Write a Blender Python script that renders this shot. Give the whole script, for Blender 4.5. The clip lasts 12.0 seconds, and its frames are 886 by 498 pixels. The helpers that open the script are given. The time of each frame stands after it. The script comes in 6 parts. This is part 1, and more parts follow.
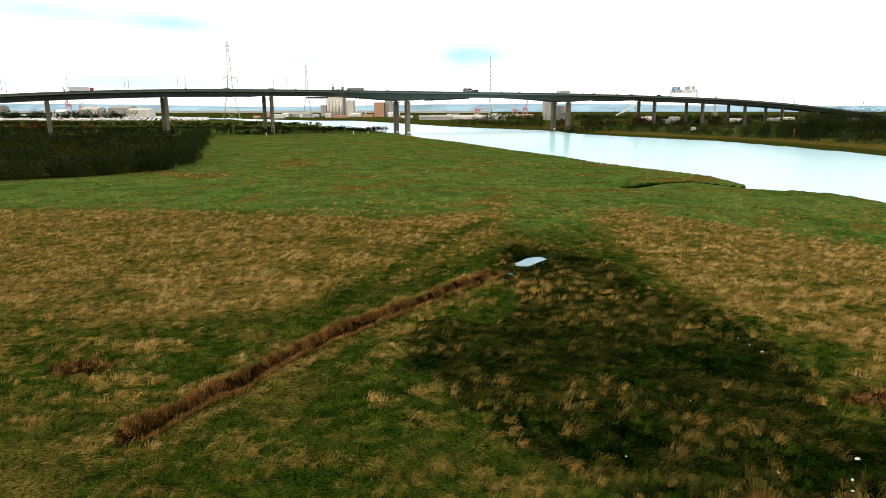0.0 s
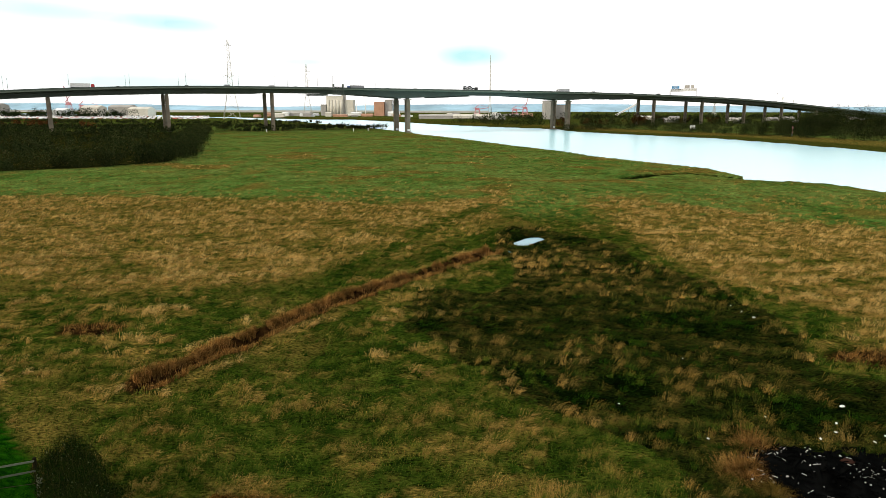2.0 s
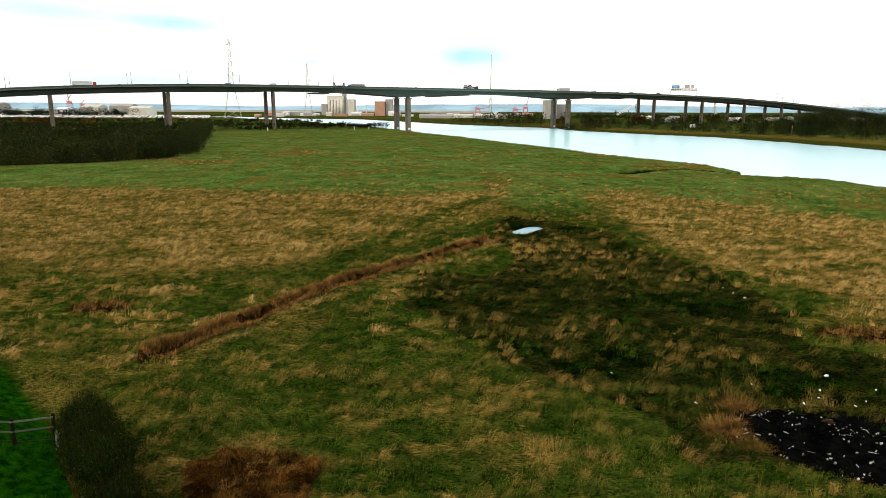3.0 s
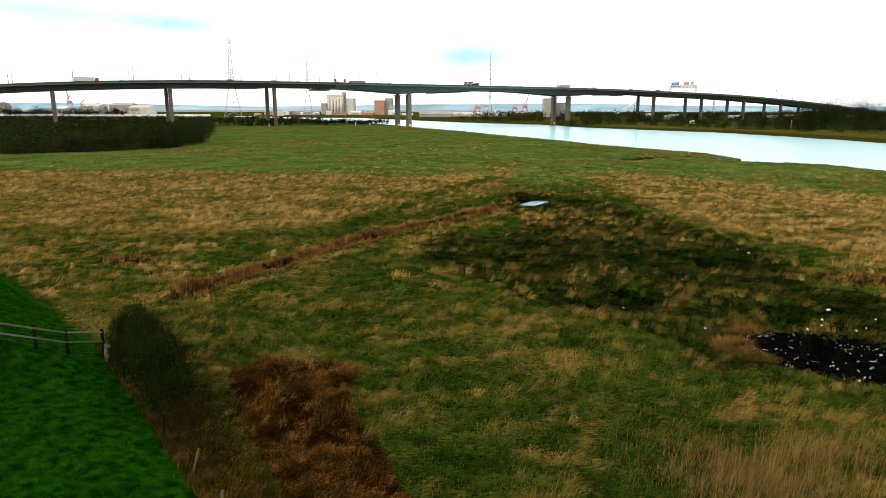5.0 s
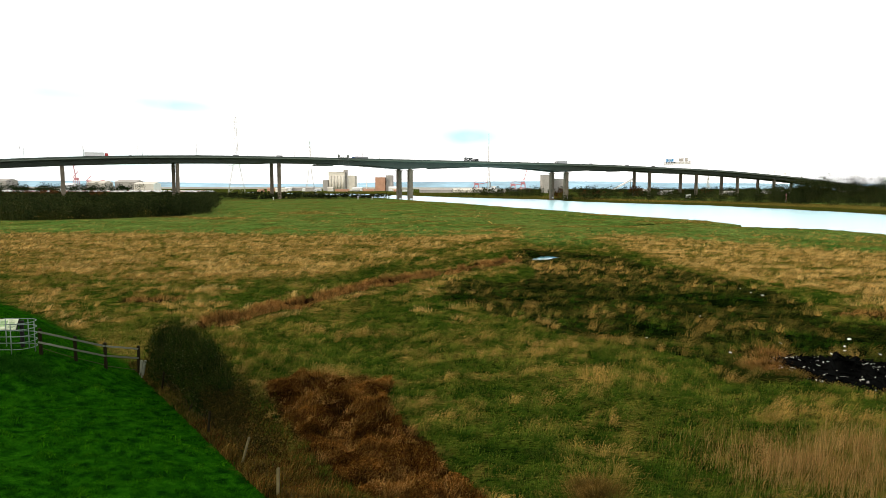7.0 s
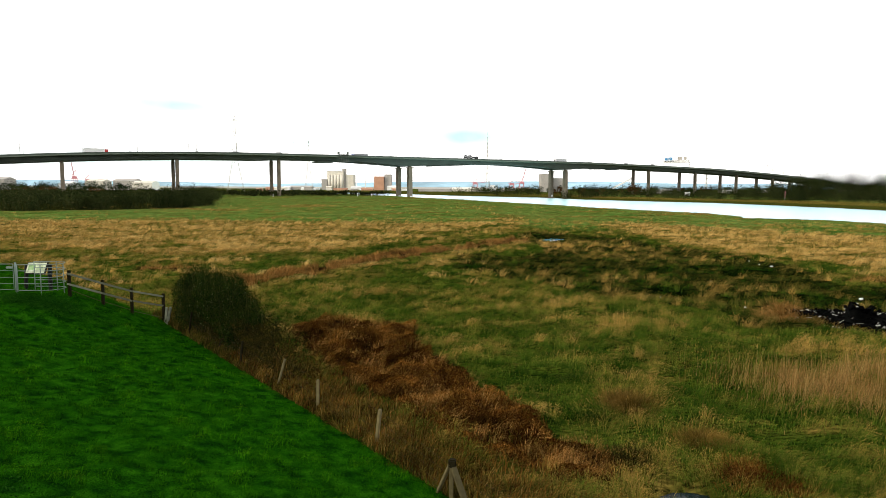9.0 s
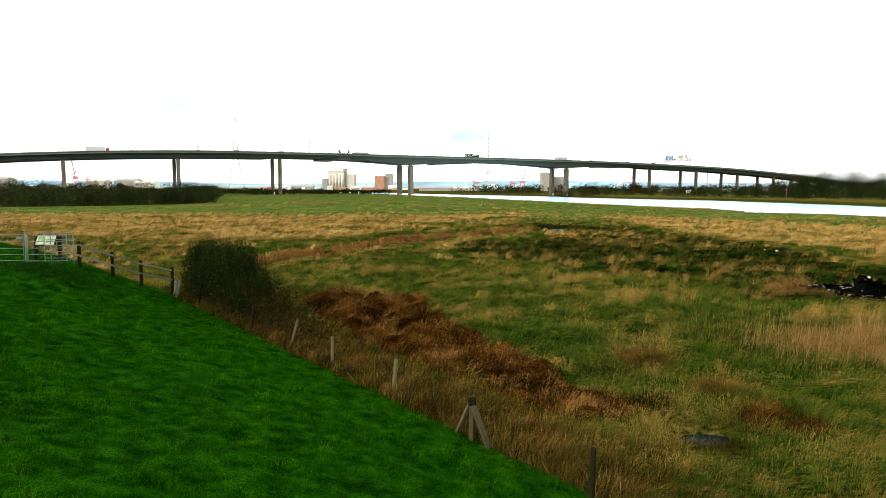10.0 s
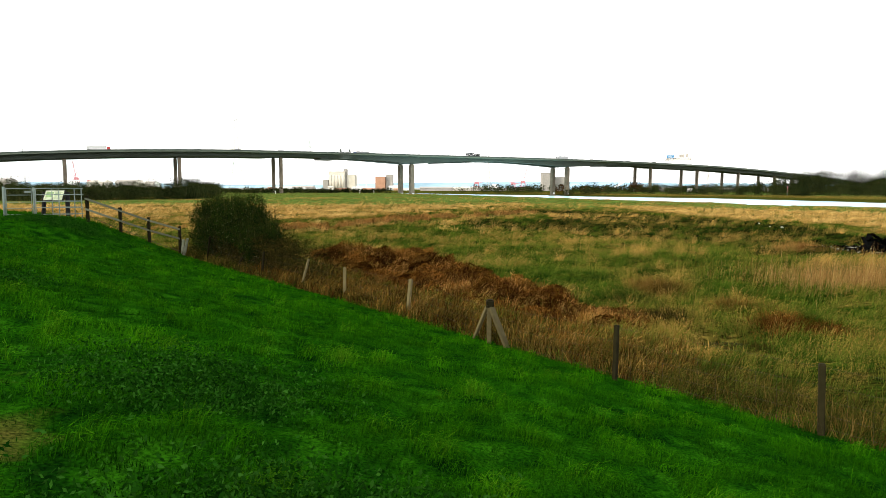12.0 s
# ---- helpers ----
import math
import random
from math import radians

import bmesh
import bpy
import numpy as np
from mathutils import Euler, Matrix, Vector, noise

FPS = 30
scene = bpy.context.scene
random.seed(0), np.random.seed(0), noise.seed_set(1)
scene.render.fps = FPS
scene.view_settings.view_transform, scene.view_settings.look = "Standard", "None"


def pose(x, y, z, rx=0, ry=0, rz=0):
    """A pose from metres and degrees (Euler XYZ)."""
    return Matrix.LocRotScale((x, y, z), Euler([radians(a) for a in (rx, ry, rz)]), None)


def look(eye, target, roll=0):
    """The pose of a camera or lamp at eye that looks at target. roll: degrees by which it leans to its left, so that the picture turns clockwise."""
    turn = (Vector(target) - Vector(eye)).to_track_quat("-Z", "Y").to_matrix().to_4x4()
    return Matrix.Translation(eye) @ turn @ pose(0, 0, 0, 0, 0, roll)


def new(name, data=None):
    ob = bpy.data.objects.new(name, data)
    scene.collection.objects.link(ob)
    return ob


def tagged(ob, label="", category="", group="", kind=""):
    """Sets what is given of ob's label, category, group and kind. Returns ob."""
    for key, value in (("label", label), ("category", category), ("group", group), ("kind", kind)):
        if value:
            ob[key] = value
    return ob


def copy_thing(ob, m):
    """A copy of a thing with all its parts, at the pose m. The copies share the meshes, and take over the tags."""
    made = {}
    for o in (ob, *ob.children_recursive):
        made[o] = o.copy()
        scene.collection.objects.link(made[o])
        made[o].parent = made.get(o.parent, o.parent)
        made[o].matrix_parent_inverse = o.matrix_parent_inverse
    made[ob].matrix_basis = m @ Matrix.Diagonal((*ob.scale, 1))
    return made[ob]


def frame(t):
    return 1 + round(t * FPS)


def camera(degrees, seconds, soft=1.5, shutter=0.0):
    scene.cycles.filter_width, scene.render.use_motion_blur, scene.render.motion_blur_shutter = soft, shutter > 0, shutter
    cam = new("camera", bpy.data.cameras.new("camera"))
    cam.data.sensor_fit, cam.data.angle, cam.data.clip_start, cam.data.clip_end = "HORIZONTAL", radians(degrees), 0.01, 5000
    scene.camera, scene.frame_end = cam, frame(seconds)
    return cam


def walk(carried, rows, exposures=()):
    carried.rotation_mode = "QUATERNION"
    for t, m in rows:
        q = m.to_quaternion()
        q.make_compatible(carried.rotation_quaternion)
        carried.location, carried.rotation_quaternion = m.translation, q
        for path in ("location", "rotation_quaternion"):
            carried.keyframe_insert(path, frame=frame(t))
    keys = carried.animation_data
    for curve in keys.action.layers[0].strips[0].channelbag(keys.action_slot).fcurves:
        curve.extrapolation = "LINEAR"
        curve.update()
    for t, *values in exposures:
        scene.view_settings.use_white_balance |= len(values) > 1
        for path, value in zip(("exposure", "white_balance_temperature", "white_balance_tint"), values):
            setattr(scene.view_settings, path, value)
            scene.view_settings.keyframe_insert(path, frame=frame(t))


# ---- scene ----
cam = camera(68.4, 12.0, 0.8)
PATH = [
    (0, (-0.231, -0.634, 18.843), (-0.244, 1.384, 18.408), -0.0),
    (0.5, (-0.187, -0.897, 18.304), (-0.198, 1.121, 17.869), -0.1),
    (1, (-0.238, -1.172, 17.745), (-0.249, 0.846, 17.311), -0.1),
    (1.5, (-0.269, -1.676, 17.128), (-0.280, 0.343, 16.697), -0.0),
    (2, (-0.223, -2.527, 16.500), (-0.235, -0.508, 16.066), 0.1),
    (2.5, (-0.075, -3.490, 15.859), (-0.089, -1.472, 15.424), 0.0),
    (3, (-0.145, -4.300, 15.289), (-0.158, -2.282, 14.856), 0.2),
    (3.2, (-0.155, -4.601, 15.084), (-0.170, -2.584, 14.646), 0.1),
    (4.8, (-1.184, -6.813, 12.301), (-1.201, -4.794, 11.873), 0.1),
    (5, (-1.429, -7.004, 11.993), (-1.440, -4.986, 11.561), 0.1),
    (5.5, (-1.851, -7.429, 11.195), (-1.863, -5.408, 10.777), 0.1),
    (6, (-2.286, -7.835, 10.541), (-2.296, -5.790, 10.262), 0.1),
    (6.5, (-2.690, -8.177, 9.868), (-2.699, -6.122, 9.672), 0.2),
    (7, (-3.097, -8.424, 9.260), (-3.105, -6.369, 9.065), 0.1),
    (7.2, (-3.228, -8.497, 9.035), (-3.235, -6.442, 8.840), 0.1),
    (8.8, (-4.138, -9.097, 6.937), (-4.150, -7.041, 6.750), 0.2),
    (9, (-4.288, -9.080, 6.696), (-4.290, -7.024, 6.502), 0.2),
    (9.5, (-4.529, -9.137, 6.037), (-4.532, -7.082, 5.843), 0.2),
    (10, (-4.700, -9.208, 5.348), (-4.704, -7.153, 5.154), 0.1),
    (10.5, (-4.879, -9.334, 4.656), (-4.886, -7.279, 4.462), 0.1),
    (11, (-5.002, -9.394, 4.001), (-5.010, -7.338, 3.810), 0.0),
    (11.5, (-5.044, -9.393, 3.528), (-5.050, -7.337, 3.336), -0.0),
    (12, (-5.071, -9.348, 3.167), (-5.077, -7.293, 2.977), 0.0),
]
walk(cam, [(t, look(eye, target, roll)) for t, eye, target, roll in PATH], [(0.0, -0.35), (5.4, -0.35), (6.5, -0.2), (9.0, -0.05), (12.0, 0.38)])


# ---- world and sun ----
world = bpy.data.worlds.new("sky")
scene.world = world
world.use_nodes = True
wn, wl = world.node_tree.nodes, world.node_tree.links
wn.clear()
SUN_EL, SUN_AZ = radians(24), radians(235)
w_out = wn.new("ShaderNodeOutputWorld")
w_sky = wn.new("ShaderNodeTexSky")
w_sky.sky_type, w_sky.sun_disc = "NISHITA", False
w_sky.sun_elevation, w_sky.sun_rotation = SUN_EL, SUN_AZ
w_clear = wn.new("ShaderNodeBackground")
w_clear.inputs["Strength"].default_value = 0.05
w_cloud = wn.new("ShaderNodeBackground")
w_cloud.inputs["Color"].default_value = (1.0, 0.985, 0.965, 1)
w_cloud.inputs["Strength"].default_value = 1.6
w_thin = wn.new("ShaderNodeBackground")
w_thin.inputs["Color"].default_value = (0.55, 0.97, 1.0, 1)
w_thin.inputs["Strength"].default_value = 1.0
w_add = wn.new("ShaderNodeAddShader")
w_mix = wn.new("ShaderNodeMixShader")
w_co = wn.new("ShaderNodeTexCoord")
w_noise = wn.new("ShaderNodeTexNoise")
w_noise.inputs["Scale"].default_value = 16.0
w_noise.inputs["Detail"].default_value = 4.0
wl.new(w_co.outputs["Generated"], w_noise.inputs["Vector"])
wl.new(w_sky.outputs["Color"], w_clear.inputs["Color"])
wl.new(w_clear.outputs["Background"], w_add.inputs[0])
wl.new(w_thin.outputs["Background"], w_add.inputs[1])


def math_node(op, a, b):
    m = wn.new("ShaderNodeMath")
    m.operation, m.use_clamp = op, True
    for sock, v in zip(m.inputs, (a, b)):
        if isinstance(v, (int, float)):
            sock.default_value = v
        else:
            wl.new(v, sock)
    return m.outputs[0]


# rifts in the cloud: direction, half-width and half-height, openness
RIFTS = [((-0.531, 0.838, 0.122), 0.07, 0.016, 0.5), ((-0.44, 0.889, 0.117), 0.09, 0.014, 0.45), ((-0.36, 0.923, 0.111), 0.07, 0.013, 0.65), ((-0.21, 0.976, 0.066), 0.05, 0.007, 0.55),
         ((0.034, 0.9965, 0.0761), 0.062, 0.018, 1.0), ((-0.43, 0.9, 0.035), 0.2, 0.014, 0.55), ((-0.51, 0.84, 0.176), 0.1, 0.02, 0.3), ((0.7, -0.5, 0.6), 0.5, 0.2, 0.7), ((-0.5, -0.6, 0.7), 0.4, 0.2, 0.6)]
w_open = 0.0
for rift, half_w, half_h, wide_open in RIFTS:
    w_sub = wn.new("ShaderNodeVectorMath")
    w_sub.operation = "SUBTRACT"
    wl.new(w_co.outputs["Generated"], w_sub.inputs[0])
    w_sub.inputs[1].default_value = rift
    w_mul = wn.new("ShaderNodeVectorMath")
    w_mul.operation = "MULTIPLY"
    wl.new(w_sub.outputs[0], w_mul.inputs[0])
    w_mul.inputs[1].default_value = (1 / half_w, 1 / half_w, 1 / half_h)
    w_len = wn.new("ShaderNodeVectorMath")
    w_len.operation = "LENGTH"
    wl.new(w_mul.outputs[0], w_len.inputs[0])
    near = math_node("SUBTRACT", 1.3, w_len.outputs["Value"])
    w_open = math_node("ADD", math_node("MULTIPLY", near, wide_open), w_open)
w_ragged = math_node("ADD", math_node("MULTIPLY", w_noise.outputs["Fac"], 1.1), 0.4)
w_open = math_node("MULTIPLY", w_open, w_ragged)
wl.new(w_open, w_mix.inputs["Fac"])
wl.new(w_cloud.outputs["Background"], w_mix.inputs[1])
wl.new(w_add.outputs["Shader"], w_mix.inputs[2])
wl.new(w_mix.outputs["Shader"], w_out.inputs["Surface"])

sun = new("sun", bpy.data.lights.new("sun", "SUN"))
sun.data.energy, sun.data.angle, sun.data.color = 3.0, radians(6), (1.0, 0.89, 0.7)
sun_dir = Vector((math.sin(SUN_AZ) * math.cos(SUN_EL), math.cos(SUN_AZ) * math.cos(SUN_EL), math.sin(SUN_EL)))
sun.matrix_world = look(sun_dir * 100, (0, 0, 0))
tagged(sun, kind="structure")


# ---- materials ----
def nodes_of(name, rough=0.8, metal=0.0):
    m = bpy.data.materials.new(name)
    m.use_nodes = True
    nt = m.node_tree
    b = nt.nodes["Principled BSDF"]
    b.inputs["Roughness"].default_value = rough
    b.inputs["Metallic"].default_value = metal
    return m, nt.nodes, nt.links, b


def noise_ramp(n, l, scale, stops, detail=4.0, coord=None, vec_scale=None):
    """Colour ramp over a noise in world-sized coordinates."""
    t = n.new("ShaderNodeTexNoise")
    t.inputs["Scale"].default_value = scale
    t.inputs["Detail"].default_value = detail
    if coord is None:
        coord = n.new("ShaderNodeNewGeometry").outputs["Position"]
    if vec_scale:
        mp = n.new("ShaderNodeMapping")
        mp.inputs["Scale"].default_value = vec_scale
        l.new(coord, mp.inputs["Vector"])
        coord = mp.outputs["Vector"]
    l.new(coord, t.inputs["Vector"])
    r = n.new("ShaderNodeValToRGB")
    e = r.color_ramp.elements
    while len(e) < len(stops):
        e.new(0.5)
    for k, (p, c) in enumerate(stops):
        e[k].position, e[k].color = p, (*c, 1)
    l.new(t.outputs["Fac"], r.inputs["Fac"])
    return r.outputs["Color"], t.outputs["Fac"]


def mix_col(n, l, fac, a, b, mode="MIX"):
    m = n.new("ShaderNodeMix")
    m.data_type, m.blend_type = "RGBA", mode
    for sock, v in ((m.inputs["Factor"], fac), (m.inputs["A"], a), (m.inputs["B"], b)):
        if isinstance(v, (int, float)):
            sock.default_value = v
        elif isinstance(v, tuple):
            sock.default_value = (*v, 1)
        else:
            l.new(v, sock)
    return m.outputs["Result"]


def bump(n, l, b, height, strength=0.4, dist=0.02):
    bp = n.new("ShaderNodeBump")
    bp.inputs["Strength"].default_value, bp.inputs["Distance"].default_value = strength, dist
    l.new(height, bp.inputs["Height"])
    l.new(bp.outputs["Normal"], b.inputs["Normal"])


def plain(name, col, rough=0.7, metal=0.0, var=0.25, scale=3.0, fine=40.0, relief=0.15):
    """A surface with soft stains and fine grain of its own colour."""
    m, n, l, b = nodes_of(name, rough, metal)
    b.inputs["Specular IOR Level"].default_value = 0.12 if rough > 0.6 else 0.5
    lo, hi = tuple(c * (1 - var) for c in col), tuple(min(1, c * (1 + var)) for c in col)
    big, _ = noise_ramp(n, l, scale, [(0.3, lo), (0.7, hi)])
    grain, f = noise_ramp(n, l, fine, [(0.3, (0.82, 0.82, 0.82)), (0.7, (1.0, 1.0, 1.0))])
    l.new(mix_col(n, l, 1.0, big, grain, "MULTIPLY"), b.inputs["Base Color"])
    bump(n, l, b, f, relief, 0.01)
    return m


def per_piece(name, col, rough=0.7, var=0.3, scale=3.0):
    """As plain, with the tone differing from object to object."""
    m, n, l, b = nodes_of(name, rough)
    b.inputs["Specular IOR Level"].default_value = 0.03
    info = n.new("ShaderNodeObjectInfo").outputs["Random"]
    r = n.new("ShaderNodeValToRGB")
    r.color_ramp.elements[0].color = (*[c * (1 - var) for c in col], 1)
    r.color_ramp.elements[1].color = (*[min(1, c * (1 + var)) for c in col], 1)
    l.new(info, r.inputs["Fac"])
    g, f = noise_ramp(n, l, scale, [(0.3, (0.7, 0.7, 0.7)), (0.7, (1.0, 1.0, 1.0))], 6)
    l.new(mix_col(n, l, 1.0, r.outputs["Color"], g, "MULTIPLY"), b.inputs["Base Color"])
    bump(n, l, b, f, 0.3, 0.01)
    return m


def blade_mat(name, stops, patch=None, patch_scale=0.25, rough=0.9, through_light=0.15, tuft_scale=1.3, tone=""):
    """Grass, reed or leaf: tone by island, broad patches by place, some light through the blade."""
    m, n, l, b = nodes_of(name, rough)
    geo = n.new("ShaderNodeNewGeometry")
    r = n.new("ShaderNodeValToRGB")
    e = r.color_ramp.elements
    while len(e) < len(stops):
        e.new(0.5)
    for k, (p, c) in enumerate(stops):
        e[k].position, e[k].color = p, (*c, 1)
    if tone:
        at_ = n.new("ShaderNodeAttribute")
        at_.attribute_name = tone
        l.new(at_.outputs["Fac"], r.inputs["Fac"])
        v_ = n.new("ShaderNodeMapRange")
        v_.inputs["To Min"].default_value, v_.inputs["To Max"].default_value = 0.72, 1.28
        l.new(geo.outputs["Random Per Island"], v_.inputs["Value"])
        col = mix_col(n, l, 1.0, r.outputs["Color"], v_.outputs["Result"], "MULTIPLY")
    else:
        l.new(geo.outputs["Random Per Island"], r.inputs["Fac"])
        col = r.outputs["Color"]
    if patch:
        p_col, p_f = noise_ramp(n, l, patch_scale, [(0.38, patch[0]), (0.62, patch[1])], 3, geo.outputs["Position"])
        col = mix_col(n, l, 1.0, col, p_col, "MULTIPLY")
        swing = 0.22 if tone else 0.55
        t_col, t_f = noise_ramp(n, l, tuft_scale, [(0.36, (1 - swing, 1 - swing * 0.95, 1 - swing)), (0.5, (0.97, 0.97, 0.95)), (0.64, (1 + swing * 0.9, 1 + swing * 0.8, 1 + swing * 0.65))], 3, geo.outputs["Position"], (0.7, 1.25, 0.3))
        col = mix_col(n, l, 1.0, col, t_col, "MULTIPLY")
    l.new(col, b.inputs["Base Color"])
    b.inputs["Specular IOR Level"].default_value = 0.0
    tr = n.new("ShaderNodeBsdfTranslucent")
    l.new(col, tr.inputs["Color"])
    mx = n.new("ShaderNodeMixShader")
    mx.inputs["Fac"].default_value = through_light
    l.new(b.outputs["BSDF"], mx.inputs[1])
    l.new(tr.outputs["BSDF"], mx.inputs[2])
    l.new(mx.outputs["Shader"], n["Material Output"].inputs["Surface"])
    return m


def ground_mat():
    m, n, l, b = nodes_of("marsh_ground", 0.95)
    b.inputs["Specular IOR Level"].default_value = 0.0
    pos = n.new("ShaderNodeNewGeometry").outputs["Position"]

    def attr(name):
        a = n.new("ShaderNodeAttribute")
        a.attribute_name = name
        return a.outputs["Fac"]

    def edge(name, wobble_scale, amount=0.5):
        """The zone's weight with an uneven border."""
        w = n.new("ShaderNodeTexNoise")
        w.inputs["Scale"].default_value, w.inputs["Detail"].default_value = wobble_scale, 5.0
        l.new(pos, w.inputs["Vector"])
        a = n.new("ShaderNodeMath")
        a.operation = "SUBTRACT"
        l.new(w.outputs["Fac"], a.inputs[0])
        a.inputs[1].default_value = 0.5
        s = n.new("ShaderNodeMath")
        s.operation = "MULTIPLY_ADD"
        l.new(a.outputs[0], s.inputs[0])
        s.inputs[1].default_value = amount * 2
        l.new(attr(name), s.inputs[2])
        r = n.new("ShaderNodeMapRange")
        r.inputs["From Min"].default_value, r.inputs["From Max"].default_value = 0.3, 0.7
        l.new(s.outputs[0], r.inputs["Value"])
        return r.outputs["Result"]

    # meadow: short grass in broad and fine patches
    g1, _ = noise_ramp(n, l, 0.035, [(0.35, (0.064, 0.14, 0.03)), (0.65, (0.115, 0.172, 0.046))])
    g2, gf = noise_ramp(n, l, 0.9, [(0.3, (0.4, 0.45, 0.4)), (0.7, (1.2, 1.15, 1.0))], 6, pos, (1.0, 0.6, 1.0))
    col = mix_col(n, l, 1.0, g1, g2, "MULTIPLY")
    th, _ = noise_ramp(n, l, 0.7, [(0.3, (0.006, 0.014, 0.002)), (0.5, (0.02, 0.036, 0.004)), (0.72, (0.055, 0.066, 0.01))], 6, pos, (0.7, 1.2, 1.0))
    col = mix_col(n, l, attr("short"), th, col)
    mid, _ = noise_ramp(n, l, 0.16, [(0.38, (0.62, 0.68, 0.6)), (0.62, (1.15, 1.12, 1.1))], 5, pos, (1.0, 0.7, 1.0))
    col = mix_col(n, l, 1.0, col, mid, "MULTIPLY")
    straw, _ = noise_ramp(n, l, 0.1, [(0.54, (0, 0, 0)), (0.68, (0.75, 0.75, 0.75))], 6, pos, (1.0, 0.6, 1.0))
    col = mix_col(n, l, straw, col, (0.12, 0.088, 0.02))
    # straw-coloured rough grass
    t1, _ = noise_ramp(n, l, 1.3, [(0.3, (0.016, 0.024, 0.004)), (0.48, (0.08, 0.066, 0.013)), (0.7, (0.2, 0.13, 0.033))], 6, pos, (0.7, 1.2, 1.0))
    col = mix_col(n, l, edge("tan", 0.8, 0.8), col, t1)
    # wet bog ground, blackened further to paint shade between its tufts
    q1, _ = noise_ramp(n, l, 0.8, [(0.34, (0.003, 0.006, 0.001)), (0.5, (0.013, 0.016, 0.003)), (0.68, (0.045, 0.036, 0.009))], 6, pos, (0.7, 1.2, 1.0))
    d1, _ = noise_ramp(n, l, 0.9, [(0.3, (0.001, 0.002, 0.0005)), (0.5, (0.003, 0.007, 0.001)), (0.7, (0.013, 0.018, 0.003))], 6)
    col = mix_col(n, l, edge("bog_and_shade", 1.2, 0.25), col, q1)
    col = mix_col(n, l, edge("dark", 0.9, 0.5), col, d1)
    # fine grain whose dark end paints the shade in gaps between tufts
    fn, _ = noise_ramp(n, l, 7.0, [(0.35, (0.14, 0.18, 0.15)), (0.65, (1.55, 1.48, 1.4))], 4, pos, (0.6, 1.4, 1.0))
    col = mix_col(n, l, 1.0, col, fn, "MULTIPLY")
    # rust ground, near-black to paint shade in the bracken's hollows
    r1, _ = noise_ramp(n, l, 1.6, [(0.4, (0.006, 0.003, 0.001)), (0.75, (0.04, 0.019, 0.006))], 5)
    col = mix_col(n, l, edge("rust", 1.2, 0.2), col, r1)
    # bank ground painted dark green for the shade between its blades
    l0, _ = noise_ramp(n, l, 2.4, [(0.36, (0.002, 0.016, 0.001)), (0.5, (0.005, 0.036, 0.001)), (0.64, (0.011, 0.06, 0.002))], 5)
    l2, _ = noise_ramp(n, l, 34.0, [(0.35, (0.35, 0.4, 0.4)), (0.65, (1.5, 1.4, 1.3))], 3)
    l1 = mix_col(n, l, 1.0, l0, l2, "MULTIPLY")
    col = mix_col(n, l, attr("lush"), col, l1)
    m1, _ = noise_ramp(n, l, 2.2, [(0.3, (0.01, 0.018, 0.003)), (0.5, (0.03, 0.037, 0.006)), (0.75, (0.062, 0.056, 0.013))], 6)
    m1 = mix_col(n, l, 1.0, m1, l2, "MULTIPLY")
    col = mix_col(n, l, edge("mud", 1.4, 0.5), col, m1)
    l.new(col, b.inputs["Base Color"])
    bump(n, l, b, gf, 0.8, 0.25)
    return m


def water_mat(name, col, rough, ripple, dist):
    m, n, l, b = nodes_of(name, rough)
    b.inputs["Base Color"].default_value = (*col, 1)
    b.inputs["IOR"].default_value = 1.33
    b.inputs["Specular IOR Level"].default_value = 1.0
    _, f = noise_ramp(n, l, ripple, [(0, (0, 0, 0)), (1, (1, 1, 1))], 3)
    bump(n, l, b, f, 0.25, dist)
    return m


GROUND = ground_mat()
# pale blue bases put part of the sky's reflection into river and pool colour
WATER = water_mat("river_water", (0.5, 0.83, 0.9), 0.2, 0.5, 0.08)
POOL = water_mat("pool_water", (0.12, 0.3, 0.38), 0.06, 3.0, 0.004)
PUDDLE = water_mat("puddle_water", (0.006, 0.012, 0.014), 0.12, 9.0, 0.01)
PUDDLE.node_tree.nodes["Principled BSDF"].inputs["Specular IOR Level"].default_value = 0.35
POOL.node_tree.nodes["Principled BSDF"].inputs["Specular IOR Level"].default_value = 0.5
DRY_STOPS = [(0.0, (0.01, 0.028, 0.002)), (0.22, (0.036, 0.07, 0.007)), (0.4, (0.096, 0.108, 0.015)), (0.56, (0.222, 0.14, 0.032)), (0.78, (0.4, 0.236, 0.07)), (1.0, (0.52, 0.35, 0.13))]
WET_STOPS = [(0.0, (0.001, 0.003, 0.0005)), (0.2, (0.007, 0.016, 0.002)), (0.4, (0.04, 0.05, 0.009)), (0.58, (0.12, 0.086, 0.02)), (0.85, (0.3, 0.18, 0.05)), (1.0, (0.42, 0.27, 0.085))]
MARSH = blade_mat("marsh_grass", DRY_STOPS, ((0.85, 0.88, 0.85), (1.1, 1.08, 1.05)), 0.25, 0.9, 0.15, 1.1, "dry_shade_tone")
SEDGE = blade_mat("dark_sedge", WET_STOPS, ((0.7, 0.75, 0.7), (1.2, 1.15, 1.05)), 0.4, 0.9, 0.12, 1.1, "dry_shade_tone")
STRAW = blade_mat("straw_grass", [(0.0, (0.07, 0.046, 0.01)), (0.5, (0.125, 0.08, 0.02)), (0.95, (0.2, 0.13, 0.038)), (1.0, (0.3, 0.21, 0.075))], ((0.72, 0.74, 0.55), (1.1, 1.02, 0.95)))
